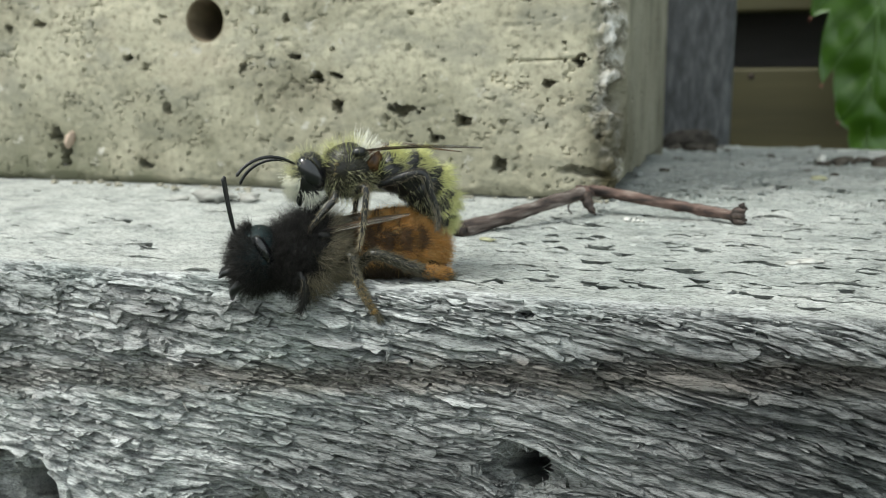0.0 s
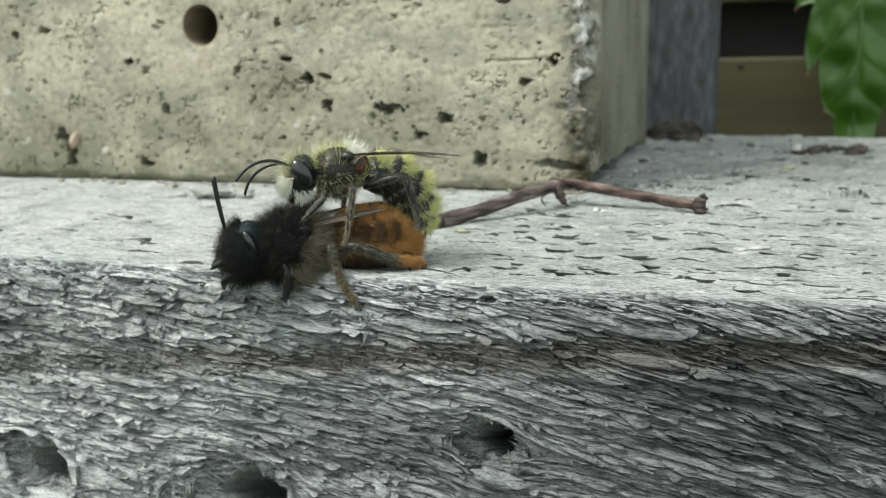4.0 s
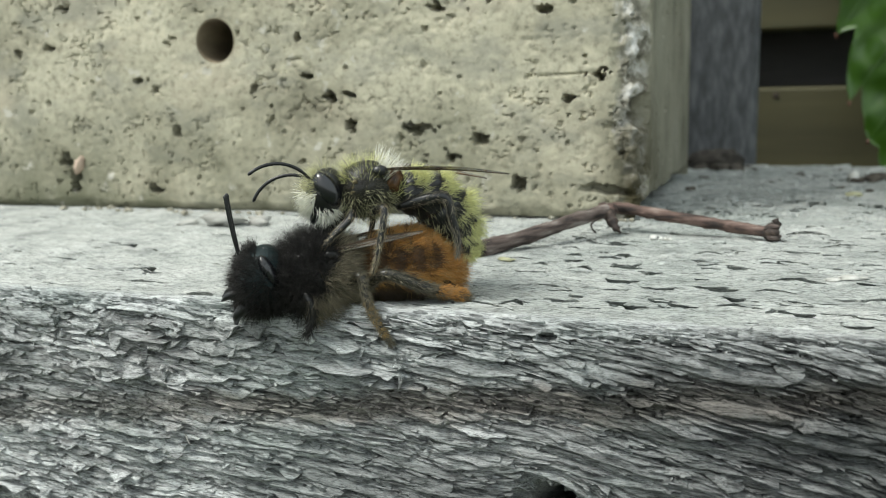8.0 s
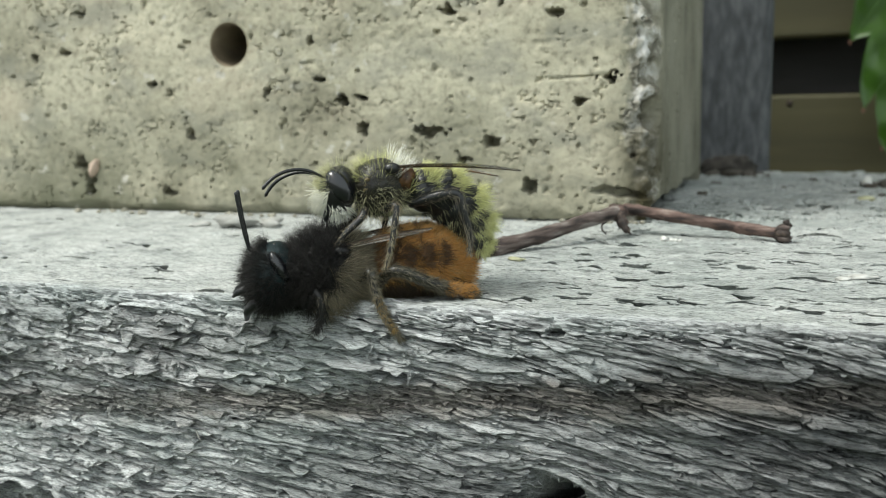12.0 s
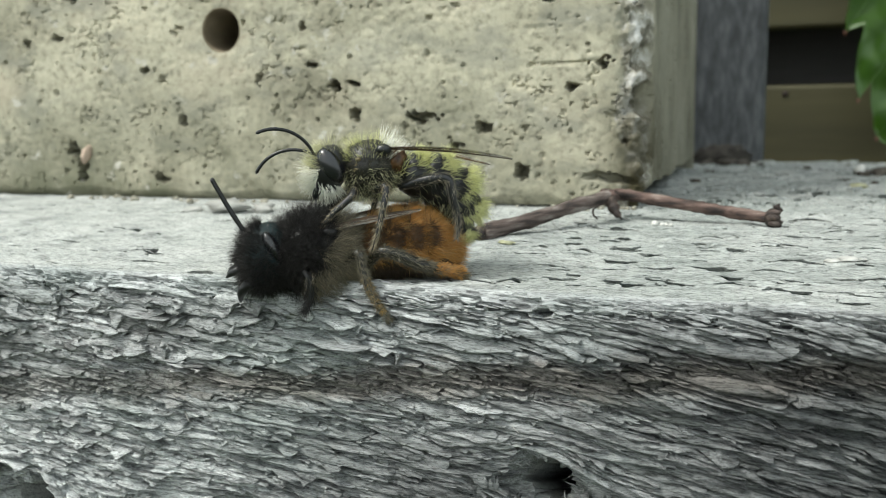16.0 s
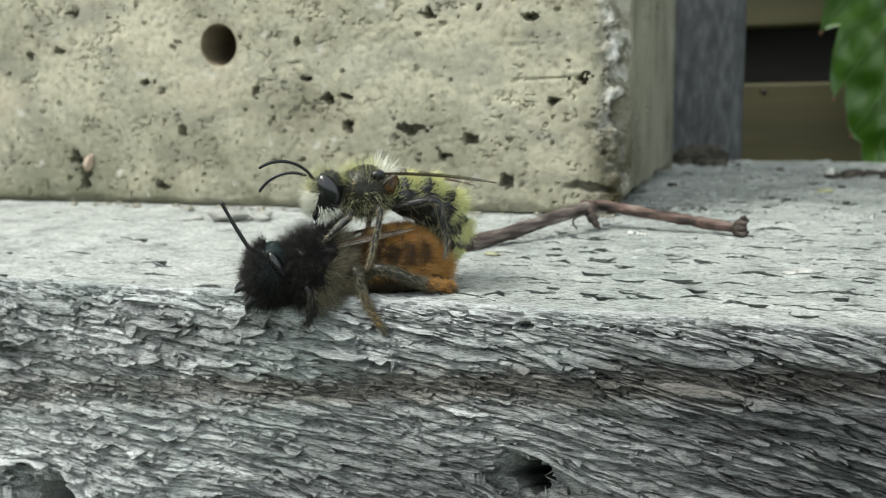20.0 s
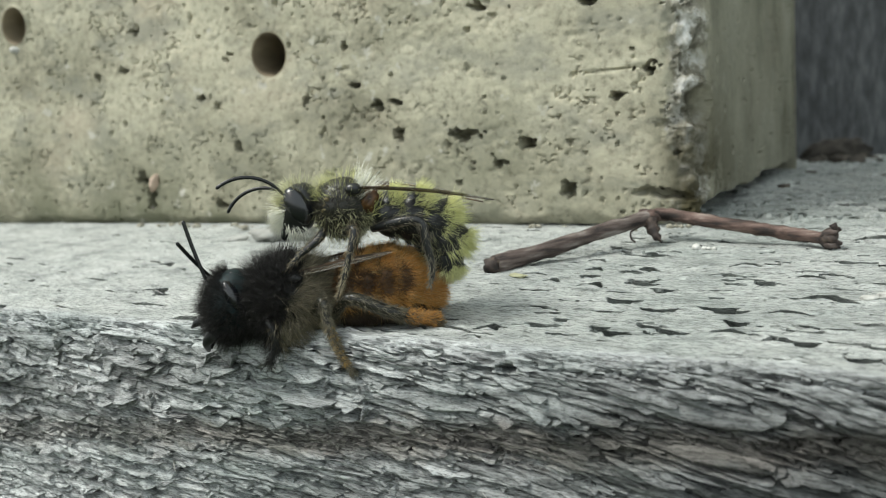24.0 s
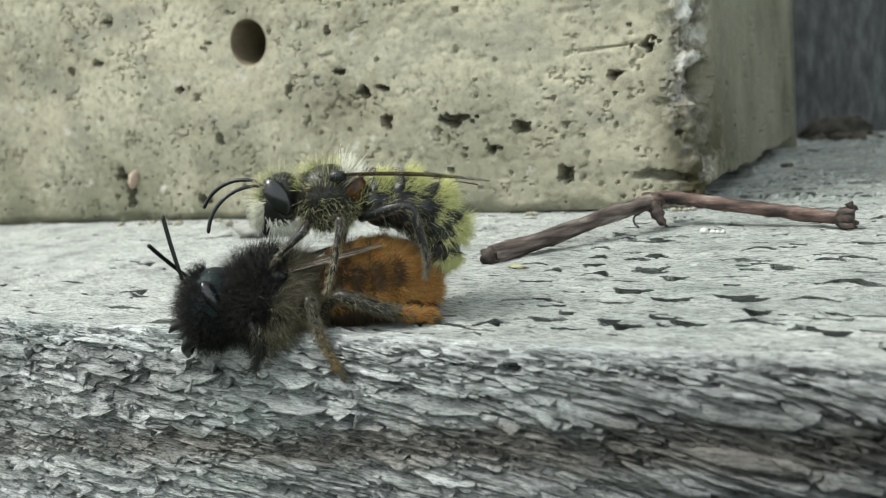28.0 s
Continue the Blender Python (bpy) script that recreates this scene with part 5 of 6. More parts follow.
def wing(parent, root, tip, wide, mat, label, droop=-0.1):
    """A folded membrane with a stout front vein and cross veins."""
    root, tip = np.asarray(root, float), np.asarray(tip, float)
    u = np.linspace(0, 1, 18)
    along = root + u[:, None] * (tip - root)
    along[:, 2] += 0.12 * np.sin(np.pi * u)
    w = wide * np.sin(np.pi * np.clip(u * 0.86 + 0.10, 0, 1)) ** 0.7
    edge = along + np.stack([0 * u, w, droop * np.abs(w)], -1)
    rows = np.array([along + q * (edge - along) + [0, 0, 0.0] for q in np.linspace(0, 1, 6)])
    n, m = rows.shape[:2]
    v = np.concatenate([rows.reshape(-1, 3), rows.reshape(-1, 3) - [0, 0, 0.02]])
    f = quads(n, m)
    ob = new("wing", quad_mesh("wing", v, np.concatenate([f, f[:, ::-1] + n * m]), mat))
    ob.parent = parent
    tagged(ob, label)
    vv, ff = tube(along, np.linspace(0.075, 0.03, 18), 6)
    link_mesh("front_vein", vv, ff, BROWN_SKIN, ob)
    for q in (1, 3):
        vv, ff = tube(rows[q][1:15], np.linspace(0.035, 0.02, 14), 5)
        link_mesh("vein", vv, ff, BROWN_SKIN, ob)
    return ob


def female_bee():
    ob = thing("female_mason_bee", PLANE, "black and orange furry female mason bee clinging to the beam's edge", "bee")
    # head hangs over the edge; its own space is centred at the neck
    hp = np.array([-0.3, 0, 1.45])
    v, f = ball((0, 0, 0), (1.38, 1.78, 1.82), 12, 36, 24, 0.06)
    head = link_mesh("head", v, f, TEAL, ob, "blue-black head with dark fur")
    head.location = tuple(hp * MM)
    for sy in (-1, 1):
        v, f = ball((0.34, 1.36 * sy, 0.62), (0.36, 0.50, 0.92), -26, 20, 14)
        link_mesh("eye", v, f, EYE, head, "glossy dark oval eye")
        v, f = tube([(-1.0, 0.5 * sy, -0.6), (-1.55, 0.58 * sy, -0.62), (-1.85, 0.55 * sy, -0.75), (-2.1, 0.45 * sy, -0.98)], [0.34, 0.25, 0.18, 0.06], 8)
        link_mesh("horn", v, f, CUTICLE, head, "short black facial horn")
        v, f = tube(smooth_path([(-0.85, 0.85 * sy, -1.2), (-1.35, 0.75 * sy, -1.7), (-1.45, 0.2 * sy, -2.25)], 8), np.linspace(0.36, 0.12, 8), 8)
        link_mesh("mandible", v, f, CUTICLE, head)
    for a, b in ((0, 1.62), (0.28, 1.64), (-0.28, 1.64)):
        v, f = ball((0.12 + 0.15 * abs(a), a - 0.25, b), (0.11, 0.11, 0.11), nu=10, nv=8)
        link_mesh("ocellus", v, f, EYE, head)
    pts, nrm = shell_points((0, 0, 0), (1.36, 1.76, 1.8), 6800, 1, 12, lambda d: ~((d[:, 2] > 0.3) & (d[:, 0] > -0.4) & (d[:, 0] < 0.4) & (d[:, 1] > -0.72)) & (np.hypot((d[:, 0] - 0.24) / 0.19, (d[:, 2] - 0.34) / 0.34) > 1))
    fur("fur", pts, nrm, 0.74, (-0.25, 0, 0.05), head, FUR_BLACK, 2, 0.024, 0.5)
    ant = {}
    for sy, key in ((-1, "near"), (1, "far")):
        ant[key] = antenna("antenna", head, pose(-1.15 * MM, 0.42 * sy * MM, 1.42 * MM), CUTICLE, 11, 0.105, 3.1, -6, "straight jointed black antenna")
    # thorax
    v, f = ball((2.5, 0, 1.5), (2.15, 1.9, 1.95), 0, 36, 24, 0.05)
    thorax = link_mesh("thorax", v, f, CUTICLE, ob, "thorax under dense black fur")
    pts, nrm = shell_points((2.5, 0, 1.5), (2.13, 1.88, 1.93), 17000, 3)
    dark = (pts[:, 0] < 3.1 + 0.35 * np.sin(pts[:, 2] * 3)) | (pts[:, 2] > 2.9) & (pts[:, 0] < 3.4)
    dark &= ~((pts[:, 2] < 0.9) & (pts[:, 0] > 1.9))
    fur("fur", pts[dark], nrm[dark], 1.2, (0.25, 0, 0.05), thorax, FUR_BLACK, 4, 0.022, 0.6)
    fur("grey_fur", pts[~dark], nrm[~dark], 1.3, (0.5, 0, -0.2), thorax, FUR_DUSK, 5, 0.02, label="grey-brown fur behind the wings")
    tuft = ~dark & (np.random.default_rng(55).uniform(size=len(pts)) < 0.45)
    fur("tawny_fur", pts[tuft], nrm[tuft], 1.45, (0.6, 0, -0.25), thorax, FUR_TAWNY, 6, 0.02, label="pale tawny hair tips", clump=0.55)
    # abdomen: five overlapping rings and a blunt end
    for k, (x, r, rz, z) in enumerate(((5.75, 1.7, 1.62, 1.72), (6.7, 1.95, 1.80, 1.85), (7.65, 2.02, 1.84, 1.88), (8.5, 1.92, 1.70, 1.80), (9.15, 1.55, 1.32, 1.58))):
        v, f = ball((x, 0, z), (0.98, r, rz), 0, 32, 16)
        seg = link_mesh("abdomen_ring", v, f, ORANGE_SKIN, ob, "orange-furred abdomen ring")
        pts, nrm = shell_points((x, 0, z), (0.98, r, rz), 5600, 20 + k, 0, lambda d: (d[:, 0] > -0.55) & (d[:, 0] < (0.75 if k < 4 else 1.1)))
        low = pts[:, 2] < 0.95 + 0.25 * np.sin(pts[:, 0] * 2.3)
        joint = (pts[:, 0] - x < -0.22) & (np.random.default_rng(k + 60).uniform(size=len(pts)) < 0.6)
        band = (((pts[:, 0] - x + 0.05) / 0.36) ** 2 + ((pts[:, 2] - 2.4) / 0.6) ** 2 < 1) if k < 4 else pts[:, 0] < 0
        band = (band | joint) & ~low
        warm = ~low & ~band
        fur("fur", pts[warm], nrm[warm], 0.6 if k < 4 else 0.75, (1.2 if k < 4 else 0.5, 0, -0.1), seg, FUR_ORANGE, 30 + k, 0.022, 0.38)
        fur("dark_fur", pts[band], nrm[band], 0.62, (0.6, 0, -0.1), seg, FUR_TUFT, 40 + k, 0.024, 0.45, label="darker brown tuft of hair")
        pale = np.random.default_rng(k + 70).uniform(size=len(pts)) < 0.16
        fur("golden_fur", pts[pale & warm], nrm[pale & warm], 0.8, (1.0, 0, -0.15), seg, FUR_PALE_GOLD, 45 + k, 0.018, 0.4, label="paler golden hair tips", clump=0.5)
        fur("belly_fur", pts[low], nrm[low], 0.5, (1.0, 0, -0.2), seg, FUR_BELLY, 50 + k, 0.03, 0.3)
    for sy in (-1, 1):
        w = wing(ob, (3.4, 1.15 * sy, 3.0), (8.0, 1.3 * sy, 3.75), 0.40 * sy, WING, "folded smoky translucent wing", -0.6)
        v, f = ball((3.2, 1.4 * sy, 2.75), (0.42, 0.3, 0.28), 0, 12, 8)
        link_mesh("wing_plate", v, f, CUTICLE, ob)
    for sy in (-1, 1):
        bee_leg(ob, "foreleg", [(1.5, 1.2 * sy, 0.3), (1.9, 2.0 * sy, 0.8), (2.1, 2.2 * sy, -0.3), (1.7, 2.2 * sy, -1.2)], [0.28, 0.24, 0.18, 0.07], CUTICLE, FUR_BLACK, "dark hairy foreleg", 61, 500, 0.6)
        if sy < 0:
            mid = [(3.7, -1.3, 0.7), (4.55, -2.4, 1.75), (4.75, -2.7, 0.9), (5.2, -3.2, -0.4), (5.9, -3.85, -1.5)]
        else:
            mid = [(3.7, 1.3, 0.7), (4.55, 2.4, 1.6), (4.9, 3.0, 0.8), (5.3, 3.4, 0.35), (6.0, 3.9, 0.2)]
        bee_leg(ob, "middle_leg", mid, [0.22, 0.24, 0.21, 0.15, 0.06], OLIVE_SKIN, FUR_DUSK, "middle leg with golden-brown foot hair", 63, 1500, 0.36)
        p = smooth_path(mid, 20)[11:19]
        g = np.random.default_rng(8)
        k = g.integers(0, 7, 900)
        nn = g.normal(size=(900, 3))
        nn /= np.linalg.norm(nn, axis=1, keepdims=True)
        fur("foot_brush", p[k] + 0.11 * nn, nn, 0.24, (0.5, 0.5 * sy, -0.9), ob, FUR_GOLD, 64, 0.03)
        hind = [(4.9, 1.3 * sy, 0.8), (5.9, 2.2 * sy, 1.75), (7.5, 2.4 * sy, 1.1), (8.6, 2.3 * sy, 0.72), (9.6, 2.1 * sy, 0.5), (10.2, 2.1 * sy, 0.22)]
        bee_leg(ob, "hind_leg", hind, [0.25, 0.3, 0.32, 0.25, 0.17, 0.06], OLIVE_SKIN, FUR_DUSK, "stout hairy hind leg with an orange brush", 66, 1800, 0.4)
        p = smooth_path(hind, 24)[14:22]
        k = g.integers(0, 7, 1300)
        nn = g.normal(size=(1300, 3))
        nn /= np.linalg.norm(nn, axis=1, keepdims=True)
        fur("brush", p[k] + 0.24 * nn, nn, 0.36, (1.3, 0, -0.1), ob, FUR_ORANGE, 67, 0.03)
    return ob, head, ant


def male_bee():
    """Built about a pivot in the middle of the thorax."""
    c = np.array([5.4, 0, 5.95])
    ob = thing("male_mason_bee", PLANE @ pose(*(c * MM)), "smaller yellow-haired male mason bee riding on the female's back", "bee")
    q = lambda *p: np.asarray(p, float) - c  # noqa: E731
    hc = q(3.35, 0, 5.92)
    v, f = ball(hc, (1.0, 1.3, 1.32), 18, 32, 22, 0.05)
    head = link_mesh("head", v, f, CUTICLE, ob, "black head with white face hair")
    for sy in (-1, 1):
        v, f = ball(hc + [0.06, 0.86 * sy, 0.2], (0.60, 0.58, 1.02), -26, 22, 16)
        link_mesh("eye", v, f, EYE, head, "large glossy black oval eye")
        v, f = tube(smooth_path([hc + [-0.6, 0.5 * sy, -1.0], hc + [-0.75, 0.45 * sy, -1.35], hc + [-0.7, 0.1, -1.6]], 8), np.linspace(0.24, 0.08, 8), 8)
        link_mesh("mandible", v, f, CUTICLE, head)
    pts, nrm = shell_points(hc, (1.0, 1.25, 1.3), 2600, 101, 18, lambda d: (d[:, 0] < -0.45) & (d[:, 2] < 0.75))
    white = (pts[:, 2] < hc[2] + 0.1) & (np.arange(len(pts)) % 5 > 1)
    fur("face_fur", pts[white], nrm[white], 0.7, (-0.25, 0, -0.6), head, FUR_WHITE, 102, 0.034, label="white face hair")
    fur("brow_fur", pts[~white][::4], nrm[~white][::4], 0.7, (-0.4, 0, 0.1), head, FUR_OLIVE, 103, 0.02)
    pts, nrm = shell_points(hc, (1.0, 1.25, 1.32), 170, 104, 18, lambda d: d[:, 2] > 0.55)
    fur("crown_fur", pts, nrm, 0.75, (0.2, 0, 0.3), head, FUR_OLIVE, 105, 0.018)
    pts, nrm = shell_points(hc, (1.0, 1.25, 1.32), 300, 106, 18, lambda d: (d[:, 2] < -0.5))
    fur("beard", pts, nrm, 0.74, (0.3, 0, -0.6), head, FUR_WHITE, 107, 0.034)
    ant = {}
    for sy, key in ((-1, "near"), (1, "far")):
        at = hc + [-0.72, 0.32 * sy, 0.72]
        ant[key] = antenna("antenna", ob, pose(*(at * MM)), CUTICLE, 12, 0.095, 3.6, 94, "long curved jointed black antenna")
        ant[key + "_at"] = at
    tc = q(5.55, 0, 5.95)
    v, f = ball(tc, (1.5, 1.38, 1.48), 8, 34, 22, 0.08)
    thorax = link_mesh("thorax", v, f, OLIVE_SKIN, ob, "dark olive thorax with yellow fur")
    pts, nrm = shell_points(tc, (1.5, 1.38, 1.48), 2600, 111, 8)
    under, out = shell_points(tc, (1.5, 1.38, 1.48), 2600, 110, 8, lambda d: d[:, 2] < 0.72)
    fur("under_fur", under, out, 0.3, (0.3, 0, 0.0), thorax, FUR_UNDER, 109, 0.022, 0.5)
    up = (nrm[:, 2] > 0.3) & (np.random.default_rng(4).uniform(size=len(pts)) < 0.42)
    fur("back_fur", pts[up], nrm[up], 0.85, (0.05, 0, 0.45), thorax, FUR_YELLOW, 112, 0.012, 0.3, clump=0.25)
    lower = (nrm[:, 2] < 0.0) & (np.random.default_rng(3).uniform(size=len(pts)) < 0.5)
    fur("side_fur", pts[lower], nrm[lower], 0.75, (0.3, 0, -0.5), thorax, FUR_OLIVE, 113, 0.018, 0.5, clump=0.7)
    shade = (nrm[:, 2] < 0.35) & ~lower
    fur("dark_fur", pts[shade], nrm[shade], 0.4, (0.2, 0, -0.2), thorax, FUR_BLACK, 119, 0.02, 0.6)
    gp = np.random.default_rng(14)
    for k in range(7):
        v, f = ball(tc + [-1.15 + 0.5 * gp.uniform(), -1.0 - 0.1 * gp.uniform(), -0.45 + 0.95 * gp.uniform()], gp.uniform(0.06, 0.2, 3), 0, 10, 8, 1.2, k)
        link_mesh("pollen_grain", v, f, POLLEN, thorax, "tan grain of pollen")
    rim = (nrm[:, 2] > 0.2) & (pts[:, 0] > tc[0] + 0.55) & (np.abs(pts[:, 1]) < 1.1)
    fur("tuft", pts[rim], nrm[rim], 1.15, (0.3, 0, 0.9), thorax, FUR_WHITE, 114, 0.02, 0.22, label="pale tuft behind the thorax")
    pts, nrm = shell_points(tc, (1.5, 1.38, 1.48), 260, 115, 8, lambda d: (d[:, 0] < -0.4) & (d[:, 2] > 0.1))
    fur("collar", pts, nrm, 0.6, (-0.3, 0, 0.4), thorax, FUR_YELLOW, 116, 0.018)
    # a fold of yellow fur over the waist
    pts, nrm = shell_points(q(7.3, 0, 5.6), (0.7, 1.0, 0.95), 420, 117, 0, lambda d: d[:, 2] > -0.1)
    fur("waist_fur", pts, nrm, 0.55, (0.4, 0, 0.2), thorax, FUR_YELLOW, 118, 0.026)
    for sy in (-1, 1):
        v, f = ball(q(6.15, 1.12 * sy, 6.9), (0.42, 0.32, 0.30), 0, 14, 10)
        link_mesh("wing_plate", v, f, CUTICLE, ob, "shiny black wing base")
        v, f = ball(q(6.9, 0.9 * sy, 6.3), (0.34, 0.2, 0.62), 24, 18, 14, 1.3)
        link_mesh("side_plate", v, f, AMBER_SKIN, ob, "amber-brown plate below the wing")
        tip = (12.9, 1.35 * sy, 6.22) if sy < 0 else (12.6, 2.6, 5.7)
        wing(ob, q(6.4, 1.05 * sy, 6.95), q(*tip), 1.1 * sy, WING, "slender folded smoky wing", 0.22)
    for sy in (-1, 1):
        bee_leg(ob, "foreleg", [q(4.6, 0.9 * sy, 4.9), q(4.35, 1.3 * sy, 4.5), q(3.4, 1.4 * sy, 3.7), q(2.75, 1.35 * sy, 2.95)], [0.22, 0.2, 0.15, 0.08], CUTICLE, FUR_TAWNY, "thin dark foreleg with pale hair gripping the female", 121, 300, 0.22)
        bee_leg(ob, "middle_leg", [q(5.6, 0.9 * sy, 4.75), q(6.15, 1.7 * sy, 5.0), q(5.85, 2.0 * sy, 3.6), q(5.55, 2.05 * sy, 2.5), q(5.25, 2.1 * sy, 1.75)], [0.2, 0.2, 0.15, 0.11, 0.05], CUTICLE, FUR_TAWNY, "thin hairy middle leg", 123, 460, 0.36)
        bee_leg(ob, "hind_leg", [q(7.0, 0.8 * sy, 4.9), q(8.2, 1.6 * sy, 5.3), q(9.35, 1.9 * sy, 5.35), q(9.6, 2.0 * sy, 4.3), q(9.85, 2.0 * sy, 3.0), q(9.7, 2.1 * sy, 2.2)], [0.2, 0.27, 0.24, 0.2, 0.15, 0.05], CUTICLE, FUR_GREY, "dark hind leg bent over the female's back", 125, 520, 0.34)
    # abdomen rings, each in its own space: the joint at 0, the ring along +x
    rings = []
    for k, (r, ln) in enumerate(((1.18, 1.14), (1.36, 1.15), (1.38, 1.15), (1.25, 1.12), (1.0, 1.02), (0.5, 0.85))):
        v, f = ball((ln * 0.5, 0, 0), (ln * 0.92, r * 1.02, r), 0, 26, 14)
        seg = link_mesh("abdomen_ring", v, f, CUTICLE, ob, "black abdomen ring with pale yellow hair band" if k < 5 else "black abdomen tip")
        if k < 5:
            pts, nrm = shell_points((ln * 0.5, 0, 0), (ln * 0.92, r * 1.02, r), 2600, 130 + k, 0, lambda d: (d[:, 0] > -0.2))
            crest = (nrm[:, 2] > 0.45) & (pts[:, 0] > 0.42 * ln)
            back = ((np.abs(pts[:, 0] - 0.98 * ln) < 0.14) & (nrm[:, 2] > -0.1)) | crest
            if k == 4:
                back &= nrm[:, 2] > 0.1
            fur("hair_band", pts[back], nrm[back], (0.7, 0.75, 0.9, 0.8, 0.55)[k], (0.45, 0, 0.15), seg, FUR_YELLOW, 140 + k, 0.02, 0.25, label="pale yellow-green hair band", clump=0.45)
            sides = (~back) & (np.random.default_rng(k).uniform(size=len(pts)) < 0.4)
            fur("fur", pts[sides], nrm[sides], 0.34, (0.7, 0, -0.2), seg, FUR_BLACK, 150 + k, 0.022)
            pale = (~back) & (np.random.default_rng(k + 9).uniform(size=len(pts)) < 0.16) & (pts[:, 0] > 0.55 * ln)
            fur("pale_fur", pts[pale], nrm[pale], 0.75, (0.9, 0, -0.25), seg, FUR_OLIVE, 160 + k, 0.018, 0.3, clump=0.7)
        rings.append((seg, ln))
    return ob, ant, rings, q(7.35, 0, 5.5), c


female, female_head, female_ant = female_bee()
male, male_ant, male_rings, waist, male_at = male_bee()


# ---- loose flakes of the beam's face ----
def flake_mesh(k):
    """One thin torn plate of wood, lying along x, its face to -y."""
    g = np.random.default_rng(300 + k)
    q = plates(g, g.uniform(1.2, 3.4, 1), g.uniform(0.3, 0.62, 1), g.uniform(0.12, 0.32, 1))[0].reshape(-1, 3)
    return quad_mesh("wood_flake", np.stack([q[:, 0], -q[:, 2], q[:, 1]], -1), quads(6, 15), WOOD_PLATE)


flakes = [flake_mesh(k) for k in range(24)]
g = np.random.default_rng(77)
for k in range(330):
    x, z = g.uniform(-33, 27), g.uniform(-15.5, -1.0)
    if any(abs(x - hx) < 1.6 * rx + 1 and abs(z - hz) < 1.8 * rz for hx, hz, rx, rz in KNOT_HOLES):
        continue
    ob = new("wood_flake", flakes[k % 24])
    ob.parent = beam
    ob.matrix_basis = pose(x * MM, (face_at(x, z) + 0.02) * MM, z * MM, g.uniform(-3, 6), math.degrees(0.10 + 0.0036 * max(x, 0)) + g.uniform(-3, 3), g.uniform(-3, 1))


def splinter(points, radius, mat):
    p = smooth_path(points, 12)
    v, f = tube(p, np.linspace(radius, 0.12 * radius, 12), 5)
    link_mesh("splinter", v, f, mat, beam)


g = np.random.default_rng(91)
for k in range(20):
    x, z = g.uniform(-30, 18), g.uniform(-13, -1.5)
    y, ln, a = face_at(x, z), g.uniform(0.4, 1.1), g.uniform(-0.6, 0.5)
    dx, dz = ln * math.cos(a), ln * math.sin(a)
    splinter([(x, y + 0.1, z), (x + 0.4 * dx, y - 0.22, z + 0.4 * dz), (x + 0.8 * dx, y - g.uniform(0.15, 0.5), z + 0.8 * dz - 0.1), (x + dx, y - g.uniform(0.1, 0.5), z + dz - g.uniform(-0.1, 0.3))], g.uniform(0.03, 0.06), PALE_CHIP)
for x, z, a, b in ((10.8, -11.3, 1.7, 0.42), (-21.4, -17.0, 2.2, 0.55)):
    v, f = ball((x, 1.0, z), (a, 0.75, b), 6, 24, 16, 0.8, 4)
    link_mesh("pale_lip", v, f, WOOD, beam, "pale bare wood below a knot hole")
splinter([(-28.4, 1.0, -11.1), (-28.1, 0.3, -11.9), (-28.2, 0.2, -12.6), (-28.7, 0.8, -13.2)], 0.11, CHALK)
for hx, hz, rx, rz in KNOT_HOLES:
    for k in range(34):
        a = g.uniform(0, 2 * math.pi)
        c, w, far = math.cos(a), math.sin(a), g.uniform(1.3, 1.9)
        near, y = far - g.uniform(0.3, 0.75), face_at(hx + far * rx * c, hz + far * rz * w)
        bend = g.uniform(-0.12, 0.12)
        splinter([(hx + q * rx * c - bend * j * w, y - 0.05 + (far - q) * g.uniform(-0.2, 0.9), hz + q * rz * w + bend * j * c) for j, q in enumerate((far, 0.6 * far + 0.4 * near, near))], g.uniform(0.04, 0.12), WOOD_PLATE)


# ---- what moves ----
def male_rows():
    # seconds, shift along the female, shift up, tilt in degrees
    rows = [(0.0, -0.72, 0.20, 6.5), (0.5, -0.46, 0.22, 5.5), (1.0, -0.38, 0.16, 4.2), (2.0, -0.36, 0.14, 4.2), (2.5, -0.14, 0.06, 4.5), (4.5, -0.12, 0.0, 2.8), (5.0, 0.2, 0.1, 1.6), (5.5, 0.14, -0.02, 2.6), (6.0, 0.12, 0.14, 2.4), (6.5, -0.14, 0.13, 2.0),
            (7.5, -0.19, 0.09, 2.2), (8.0, -0.22, 0.0, 2.4), (9.0, -0.17, -0.02, 3.6), (10.0, -0.22, 0.02, 3.2), (10.5, -0.02, -0.08, 3.0), (11.5, -0.11, -0.03, 3.0), (13.5, -0.05, -0.05, 2.4), (14.0, 0.08, -0.07, 1.6), (15.0, 0.03, -0.05, 0.2), (17.0, 0.0, 0.0, 0.0), (19.5, -0.03, -0.03, -0.4),
            (21.5, -0.03, 0.02, 0.6), (23.5, 0.18, 0.04, -2.6), (24.5, 0.20, -0.02, -2.4), (26.0, 0.19, 0.0, -2.2), (28.0, 0.15, 0.08, -1.4)]
    return [(t, PLANE @ pose((male_at[0] + u) * MM, 0, (male_at[2] + z) * MM, 0, -a, 0)) for t, u, z, a in rows]


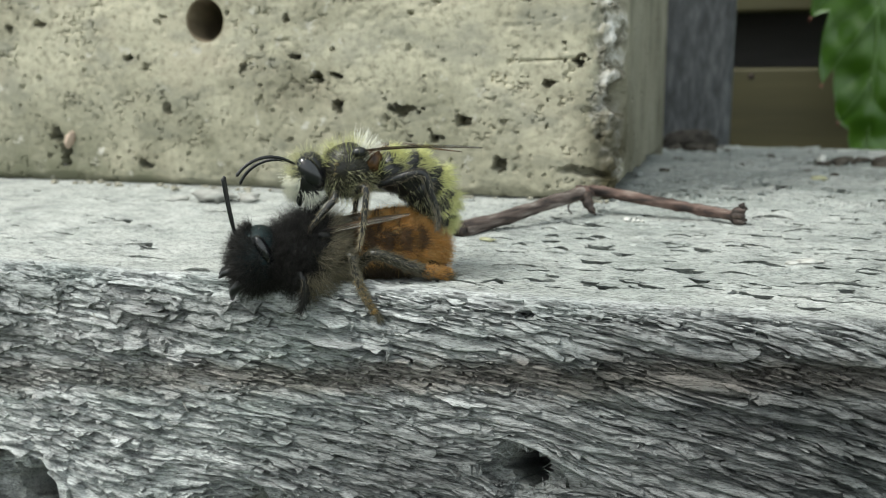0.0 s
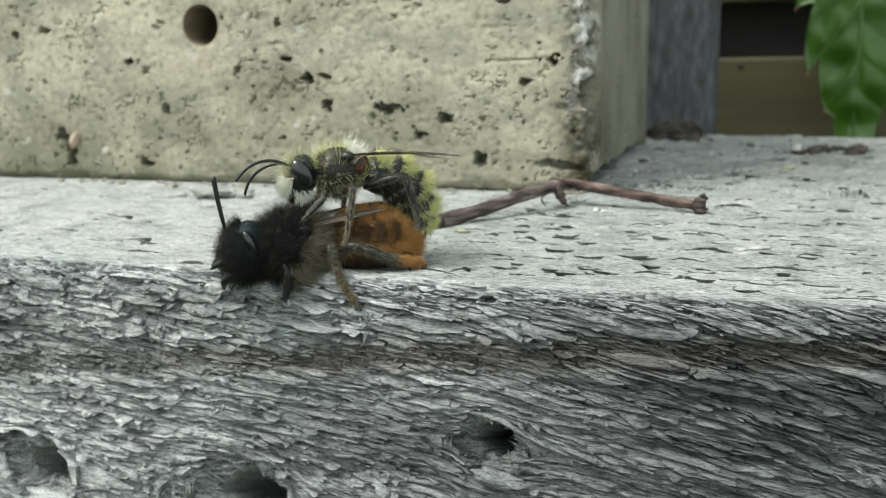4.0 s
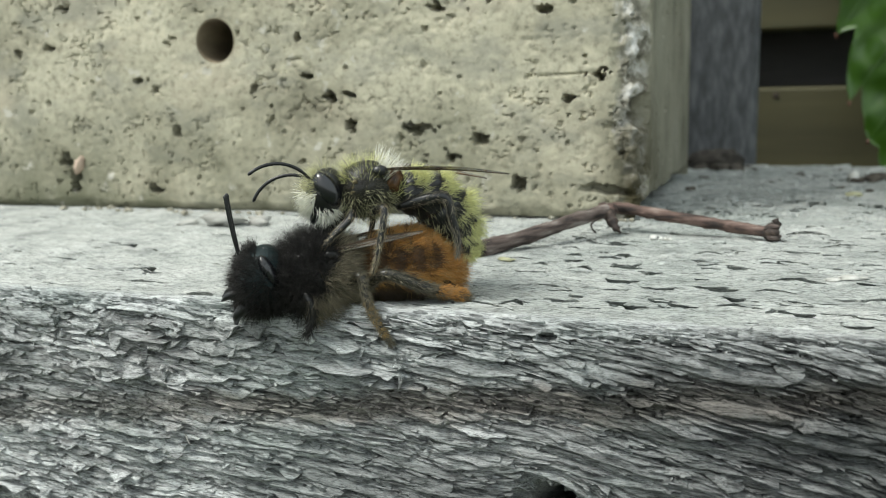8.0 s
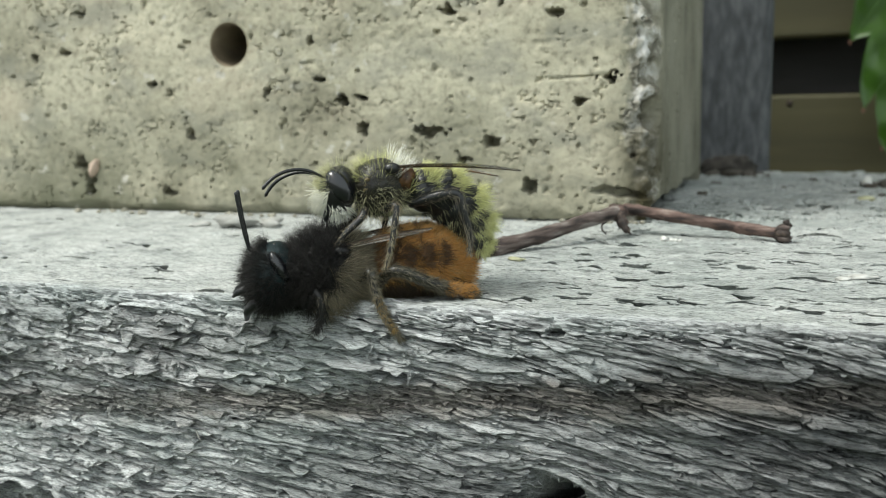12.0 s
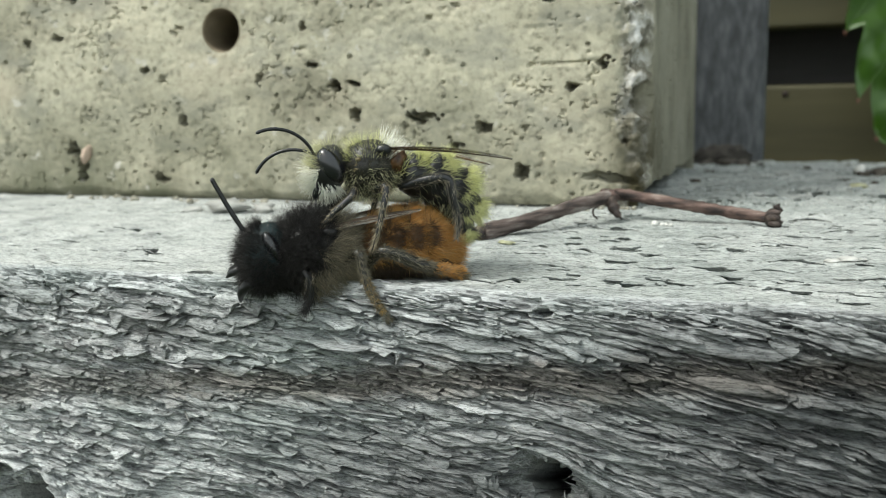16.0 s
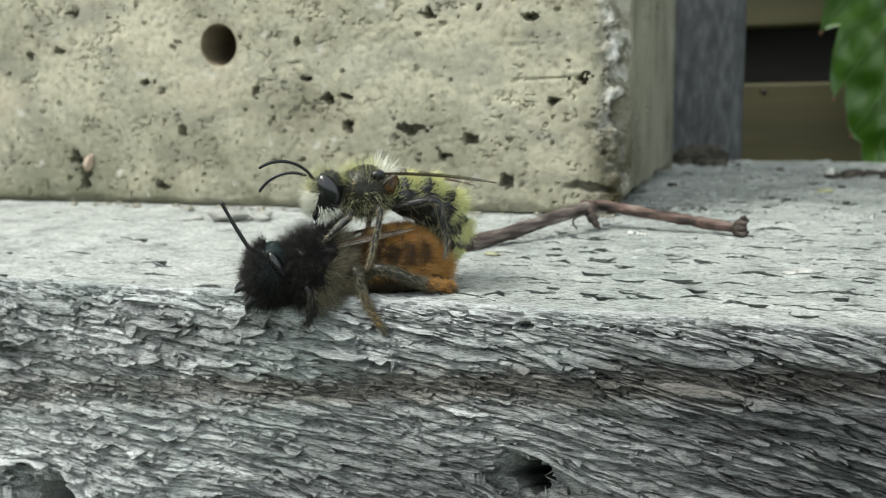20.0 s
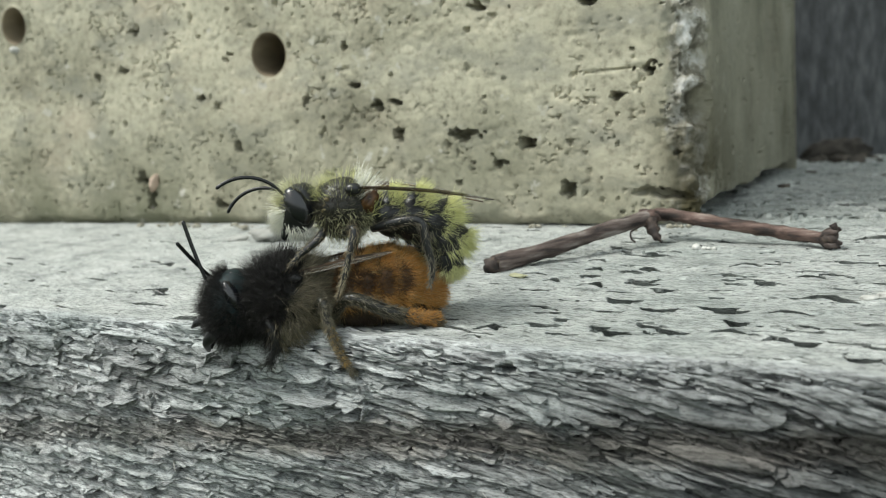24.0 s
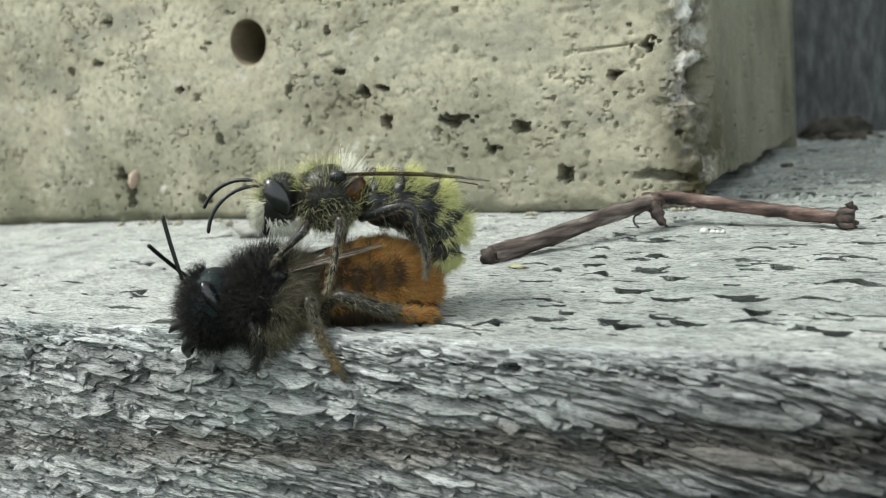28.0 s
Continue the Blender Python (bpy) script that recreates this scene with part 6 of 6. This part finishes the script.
def ring_rows():
    # seconds and the way of each abdomen ring, degrees below the level
    curled, lifted, eased, straight = (4, 30, 54, 78, 94, 102), (-6, 16, 40, 66, 92, 102), (4, 20, 46, 80, 118, 142), (-2, 12, 36, 72, 116, 150)
    steps = [(0.0, curled), (2.5, curled), (4.5, curled), (7.1, curled), (7.5, lifted), (7.9, curled), (8.5, lifted), (9.0, curled), (9.6, curled), (10.0, lifted), (10.4, curled), (11.1, curled), (11.5, lifted), (12.2, curled), (13.5, curled), (14.5, eased), (16.0, eased), (21.5, eased), (23.5, straight), (28.0, straight)]
    tracks = [[] for _ in male_rings]
    for t, ways in steps:
        p = np.array(waist, float)
        for k, ((seg, ln), a) in enumerate(zip(male_rings, ways)):
            tracks[k].append((t, pose(*(p * MM), 0, a, 0)))
            p = p + 0.94 * ln * np.array([math.cos(radians(a)), 0, -math.sin(radians(a))])
    return tracks


def motions():
    walk(male, male_rows())
    for (seg, _), rows in zip(male_rings, ring_rows()):
        walk(seg, rows)
    # seconds, rise of the near and of the far antenna in degrees
    feel = [(0, 28, 18), (0.5, 40, 14), (1, 45, 12), (1.5, 40, 15), (2, 36, 12), (2.5, 20, -4), (4.5, 22, 10), (5, 38, 32), (5.5, 36, 30), (6, 36, 28), (6.5, 40, 20), (7, 40, 25), (7.5, 38, 20), (8, 40, 14), (8.5, 40, 15), (9, 38, 6), (9.5, 10, 26), (10, -14, 20), (10.5, -22, 20),
            (11, -10, 22), (11.5, 12, 20), (13.5, 38, 12), (14, 45, 10), (15, 50, 12), (17, 55, 18), (18, 52, 15), (19, 46, 20), (20, 45, 20), (20.5, 40, 15), (21, 45, 15), (21.5, 45, 20), (23.5, 40, 10), (24, 38, 15), (25, 42, 8), (26, 35, 10), (26.5, 22, 10), (27, 25, 8), (27.5, 12, -8), (28, -6, 15)]
    walk(male_ant["near"], [(t, pose(*(male_ant["near_at"] * MM), 0, a + 18, 12)) for t, a, b in feel])
    walk(male_ant["far"], [(t, pose(*(male_ant["far_at"] * MM), 0, b + 16, -10)) for t, a, b in feel])
    nod = [(0, 0.0), (5, 0.05), (13.4, 0.05), (14.0, 0.32), (21.5, 0.30), (23.5, 0.16), (28, 0.14)]
    walk(female_head, [(t, pose((-0.35 + u) * MM, 0, 1.45 * MM)) for t, u in nod])
    reach = [(0, 78, 79), (13.5, 77, 78), (14.0, 58, 57), (17, 60, 59), (21.5, 62, 58), (23.5, 72, 40), (26, 72, 38), (28, 78, 36)]
    walk(female_ant["near"], [(t, pose(-1.15 * MM, -0.42 * MM, 1.42 * MM, 0, a, 0)) for t, a, b in reach])
    walk(female_ant["far"], [(t, pose(-1.15 * MM, 0.42 * MM, 1.42 * MM, 0, b, 68 if t > 22 else -2)) for t, a, b in reach])


motions()
